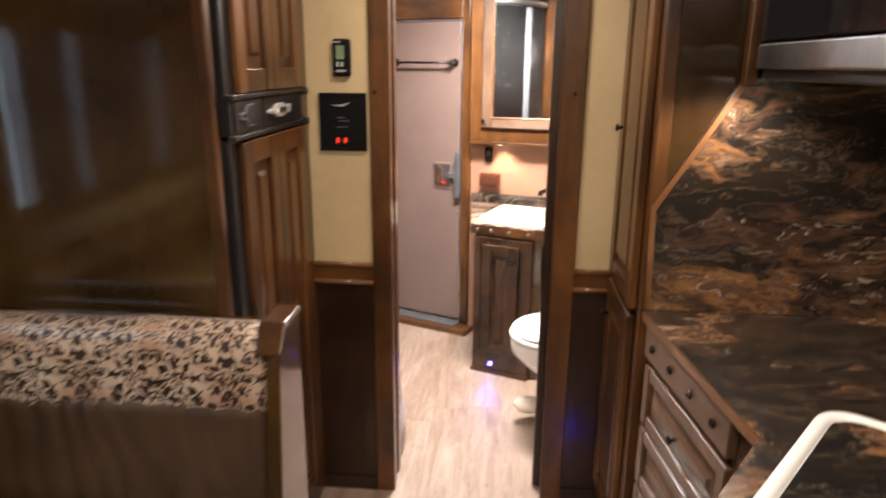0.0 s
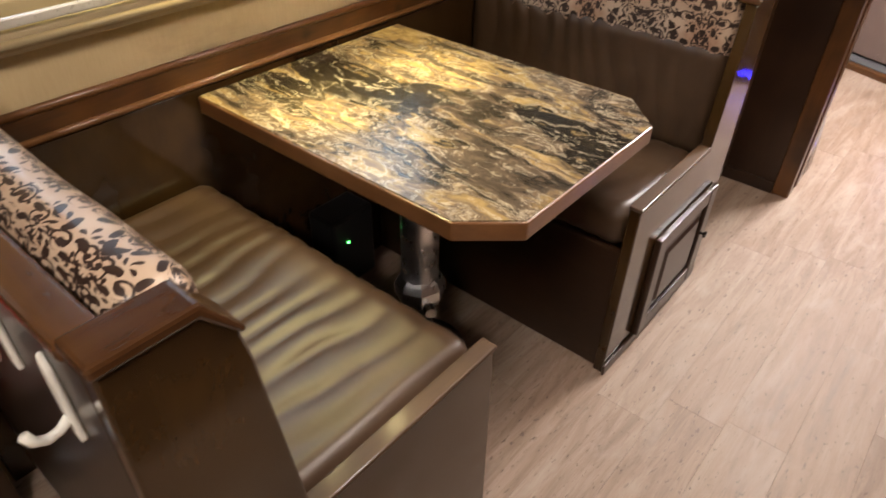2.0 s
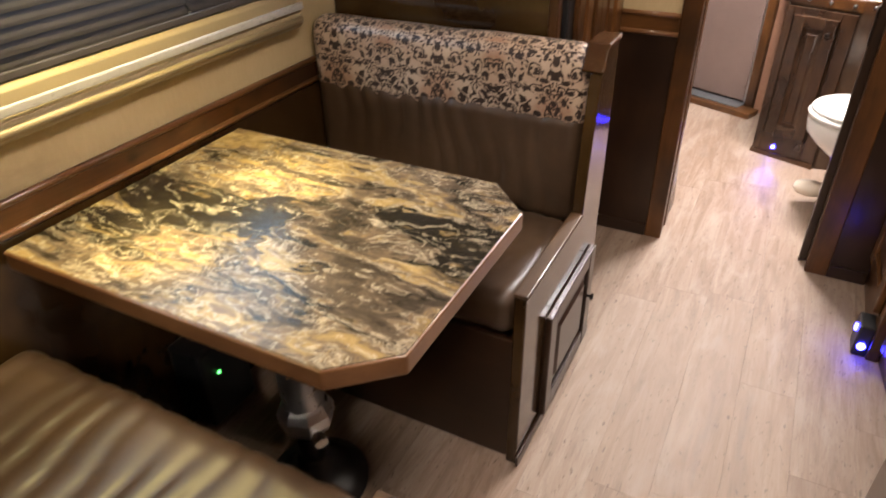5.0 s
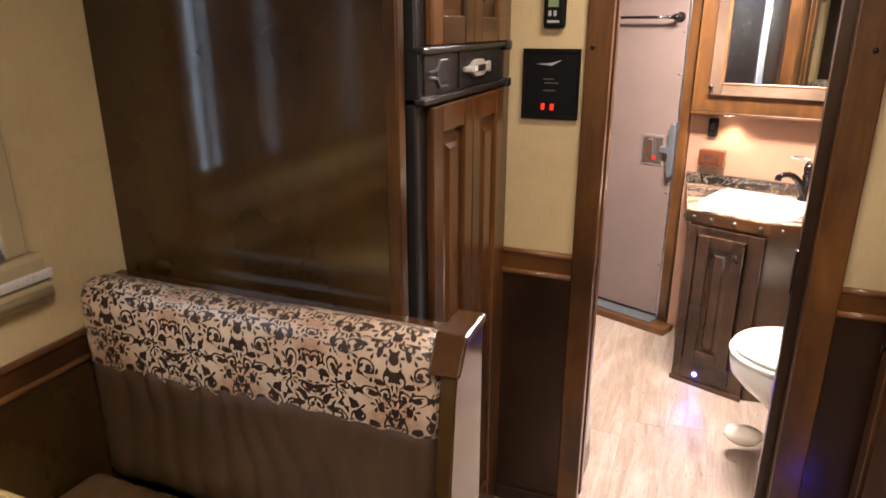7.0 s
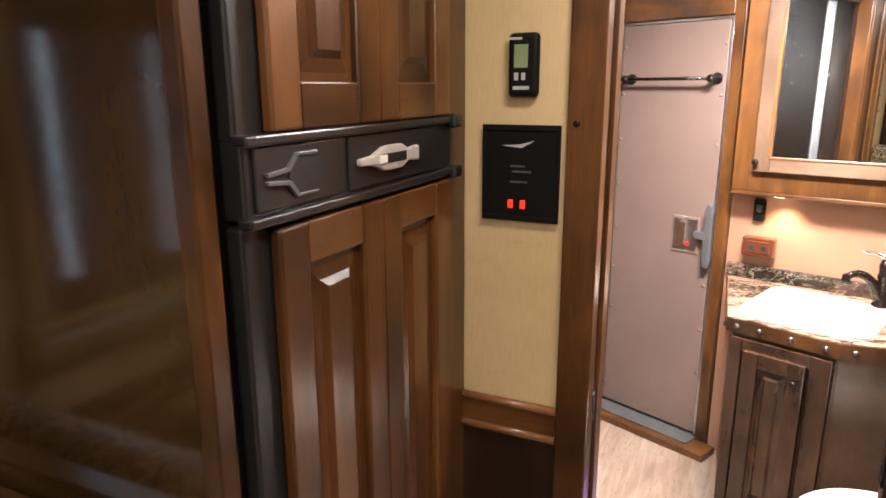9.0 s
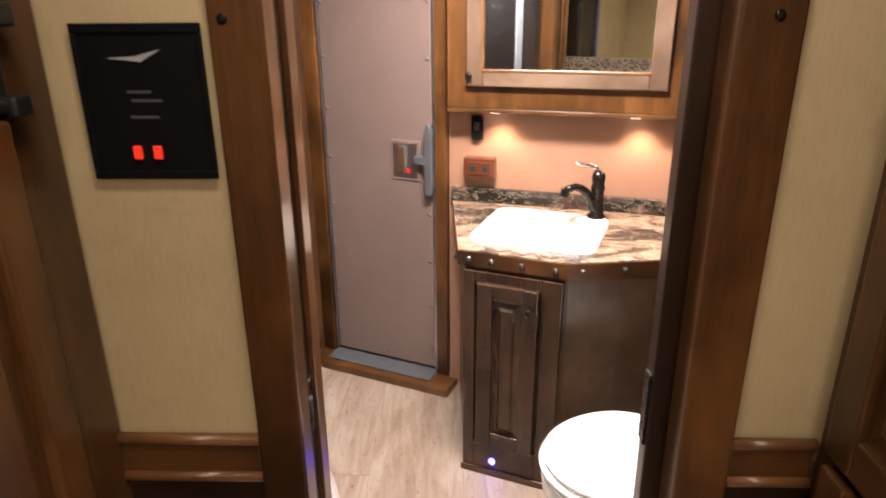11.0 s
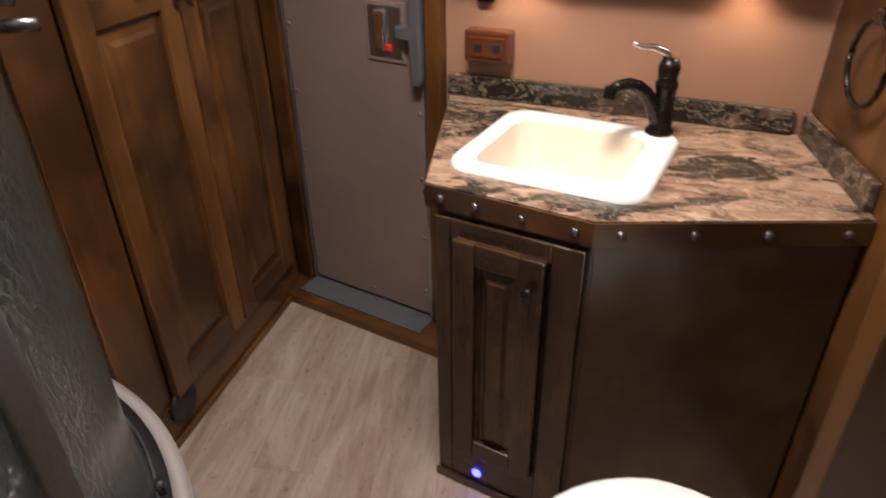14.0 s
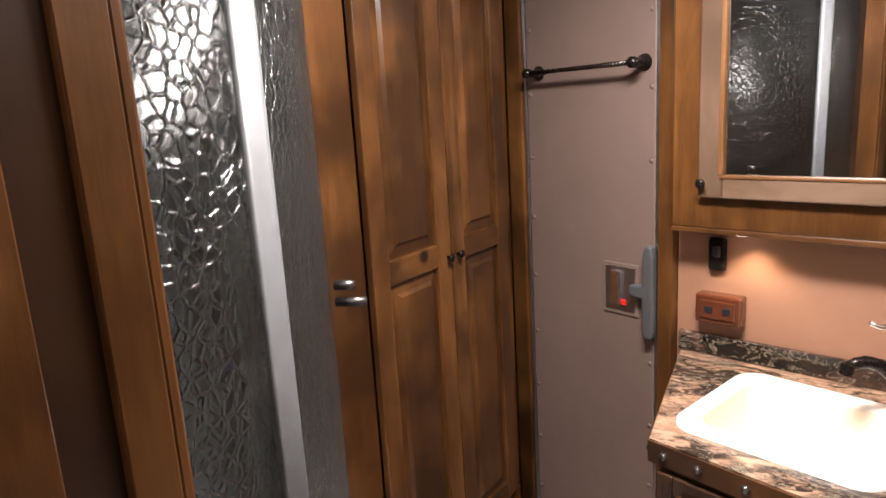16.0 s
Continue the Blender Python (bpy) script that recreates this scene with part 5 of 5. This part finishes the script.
part("body", lathe([(0.029, 0), (0.029, 0.006), (0.023, 0.014), (0.021, 0.05), (0.020, 0.09), (0.0225, 0.096), (0.0225, 0.104), (0.0185, 0.110), (0.020, 0.120), (0.022, 0.135), (0.017, 0.150), (0.0001, 0.155)], (FX, FY, FZ)), BRONZE, fa, "", True)
dx, dy = -0.93, -0.37
part("spout", tube([(FX + dx * s, FY + dy * s, FZ + z) for s, z in ((0.004, 0.012), (0.014, 0.035), (0.026, 0.062), (0.042, 0.086), (0.062, 0.102), (0.085, 0.109), (0.105, 0.106), (0.122, 0.097))], 0.0165, 12, 0.011), BRONZE, fa, "", True)
part("spout_tip", rod((FX + dx * 0.119, FY + dy * 0.119, FZ + 0.106), (FX + dx * 0.123, FY + dy * 0.123, FZ + 0.084), 0.013), BRONZE, fa)
part("lever", tube([(FX, FY, FZ + 0.150), (FX + dx * 0.015, FY + dy * 0.015, FZ + 0.166), (FX + dx * 0.04, FY + dy * 0.04, FZ + 0.176), (FX + dx * 0.07, FY + dy * 0.07, FZ + 0.180), (FX + dx * 0.085, FY + dy * 0.085, FZ + 0.188)], 0.010, 10, 0.004), CHROME, fa, "polished lever", True)
mc = thing("mirror_cabinet", (0.45, 3.6, 1.09), "stained wood mirror cabinet over the vanity", "mirror")
part("box", box(0.005, 0.76, -0.075, -0.001, 1.10, CEIL - 0.006, 0.003, MV), WOOD["z"], mc)
part("bottom_board", box(0.005, 0.76, -0.080, -0.001, 1.088, 1.10, 0.002, MV), WOOD["x"], mc)
MMD = MV @ Matrix.Translation((0.075, -0.075, 1.175))
dr = part("door", box(0.004, 0.626, -0.004, -0.001, 0.004, 0.776, 0, MMD), TAUPE["z"], mc, "grey-brown wood framed mirror door")
for a, c, e, g, ax in ((0, 0.055, 0, 0.78, "z"), (0.575, 0.63, 0, 0.78, "z"), (0.055, 0.575, 0, 0.05, "x"), (0.055, 0.575, 0.73, 0.78, "x")):
    part("stile" if ax == "z" else "rail", box(a, c, -0.02, 0, e, g, 0.004, MMD), TAUPE[ax], dr)
part("mirror", box(0.055, 0.575, -0.010, -0.005, 0.05, 0.73, 0, MMD), MIRROR, dr, "mirror glass")
for e in (box(0.050, 0.580, -0.0225, -0.010, 0.046, 0.054, 0.002, MMD), box(0.047, 0.057, -0.0225, -0.010, 0.054, 0.728, 0.002, MMD)):
    part("inner_bead", e, EDGE["z"], dr, "pale wood bead round the mirror")
knob(dr, MMD @ Matrix.Translation((0, -0.02, 0)), 0.012, 0.035)
for x in (0.17, 0.62):
    lp = lathe([(0.03, 0), (0.03, -0.001), (0.024, -0.002)], (0, 0, 0), 20)
    lp.transform(MV @ Matrix.Translation((x, -0.045, 1.0875)))
    part("puck_lamp", lp, LAMP, mc, "small lit puck lamp", True)
sw = thing("light_switch", (0.14, 3.72, 1.0), "dark bronze light switch on the copper wall", "switch")
part("plate", box(0.072, 0.116, -0.018, 0.0, 0.982, 1.066, 0.014, MV), BRONZE, sw)
part("rocker", box(0.084, 0.104, -0.024, -0.012, 1.018, 1.046, 0.006, MV), PEWTER, sw)
ot = thing("wall_outlet", (0.14, 3.72, 0.89), "red-brown wall outlet with black sockets", "outlet")
pl = part("plate", box(0.052, 0.165, -0.040, 0.0, 0.852, 0.926, 0.006, MV), PLATE, ot)
part("cover", box(0.066, 0.152, -0.044, -0.038, 0.866, 0.912, 0.004, MV), PLATE, pl)
for x in (0.088, 0.132):
    part("socket", box(x - 0.010, x + 0.010, -0.0455, -0.043, 0.880, 0.898, 0.001, MV), RUBBER, pl)
tg = thing("towel_ring", (0.84, 3.33, 0.95), "dark bronze towel ring on the wood side wall", "towel ring")
part("ring", tube([(0.825, 3.30 + 0.07 * math.cos(a * 0.2618), 0.97 + 0.07 * math.sin(a * 0.2618)) for a in range(25)], 0.005), BRONZE, tg, "", True)
part("mount", rod((0.85, 3.30, 1.045), (0.82, 3.30, 1.045), 0.014), BRONZE, tg)

# ---- toilet ----
tl = thing("toilet", (0.55, 2.68, 0), "white toilet with closed lid and foot pedal", "toilet")
TC = (0.500, 2.672)


def oval(ax, ay, n=40, back=0.08):
    out = []
    for i in range(n):
        a = 6.2831853 * i / n
        x, y = math.cos(a), math.sin(a)
        out.append((TC[0] + ax * x * (1.0 if x < 0 else 0.92), TC[1] + ay * y * (1.0 - (0.10 if x > 0 else 0) * x)))
    return out


def move(pts, dx=0.0):
    return [(x + dx, y) for x, y in pts]


part("bowl", ringed([(move(oval(0.105, 0.10), 0.04), 0.0), (move(oval(0.100, 0.095), 0.04), 0.03), (move(oval(0.085, 0.082), 0.045), 0.14), (move(oval(0.10, 0.09), 0.04), 0.22), (move(oval(0.125, 0.11), 0.03), 0.26), (move(oval(0.175, 0.147), 0.012), 0.315), (oval(0.203, 0.173), 0.36), (oval(0.208, 0.177), 0.405), (oval(0.200, 0.170), 0.418)]), PORC, tl, "", True)
part("seat", ringed([(oval(0.195, 0.165), 0.418), (oval(0.212, 0.180), 0.424), (oval(0.214, 0.182), 0.436), (oval(0.205, 0.174), 0.442)]), PORC, tl, "white seat", True)
part("lid", ringed([(oval(0.196, 0.166), 0.442), (oval(0.204, 0.173), 0.446), (oval(0.205, 0.174), 0.455), (oval(0.196, 0.166), 0.462), (oval(0.14, 0.12), 0.467), (oval(0.05, 0.04), 0.469)]), PORC, tl, "white closed lid", True)
part("back_column", box(0.60, 0.80, 2.59, 2.755, 0.0, 0.415, 0.03), PORC, tl)
part("hinge_block", box(0.655, 0.70, 2.60, 2.745, 0.415, 0.455, 0.01), PORC, tl)
part("foot_pedal", lathe([(0.0001, 0.062), (0.050, 0.066), (0.064, 0.082), (0.058, 0.104), (0.0001, 0.118)], (0.378, 2.700, 0.0), 24, None, 1.0, 0.8), BONE, tl, "bone foot pedal", True)
part("pedal_arm", box(0.39, 0.46, 2.69, 2.72, 0.075, 0.10, 0.006), BONE, tl)

# ---- assumed ceiling lamps, added above the view ----
for x, y in ((0.15, 0.55), (0.2, -1.0), (0.1, 1.75), (0.15, 2.95)):
    cl = thing("assumed_ceiling_light", (x, y, CEIL), "assumed flat lit ceiling light", "light", "ceiling lights")
    part("housing", box(x - 0.17, x + 0.17, y - 0.10, y + 0.10, CEIL - 0.02, CEIL, 0.005), WHITE, cl)
    part("diffuser", box(x - 0.15, x + 0.15, y - 0.08, y + 0.08, CEIL - 0.026, CEIL - 0.020, 0.002), LAMP, cl)

# ---- floor planks ----
random.seed(4)
PW, PL = 0.152, 0.92
plank_mesh = box(0, PW - 0.0003, 0, PL - 0.0003, -0.003, 0.0, 0)
bmesh.ops.bevel(plank_mesh, geom=[e for e in plank_mesh.edges if min(v.co.z for v in e.verts) > -0.001], offset=0.0004, segments=1, affect="EDGES")
pm = bpy.data.meshes.new("plank")
plank_mesh.to_mesh(pm)
plank_mesh.free()
pm.materials.append(FLOOR)
x, YE = XL, 4.1
while x < XR - 0.01:
    y = YB - random.random() * PL
    while y < YE:
        a, c = max(y, YB), min(y + PL, YE)
        if c - a > 0.02:
            o = new("plank", pm)
            o.parent = floor
            o.location = Vector((x, a, 0)) - ORG[floor]
            o.scale = (min(PW, XR - x) / PW, (c - a) / PL, 1)
        y += PL
    x += PW
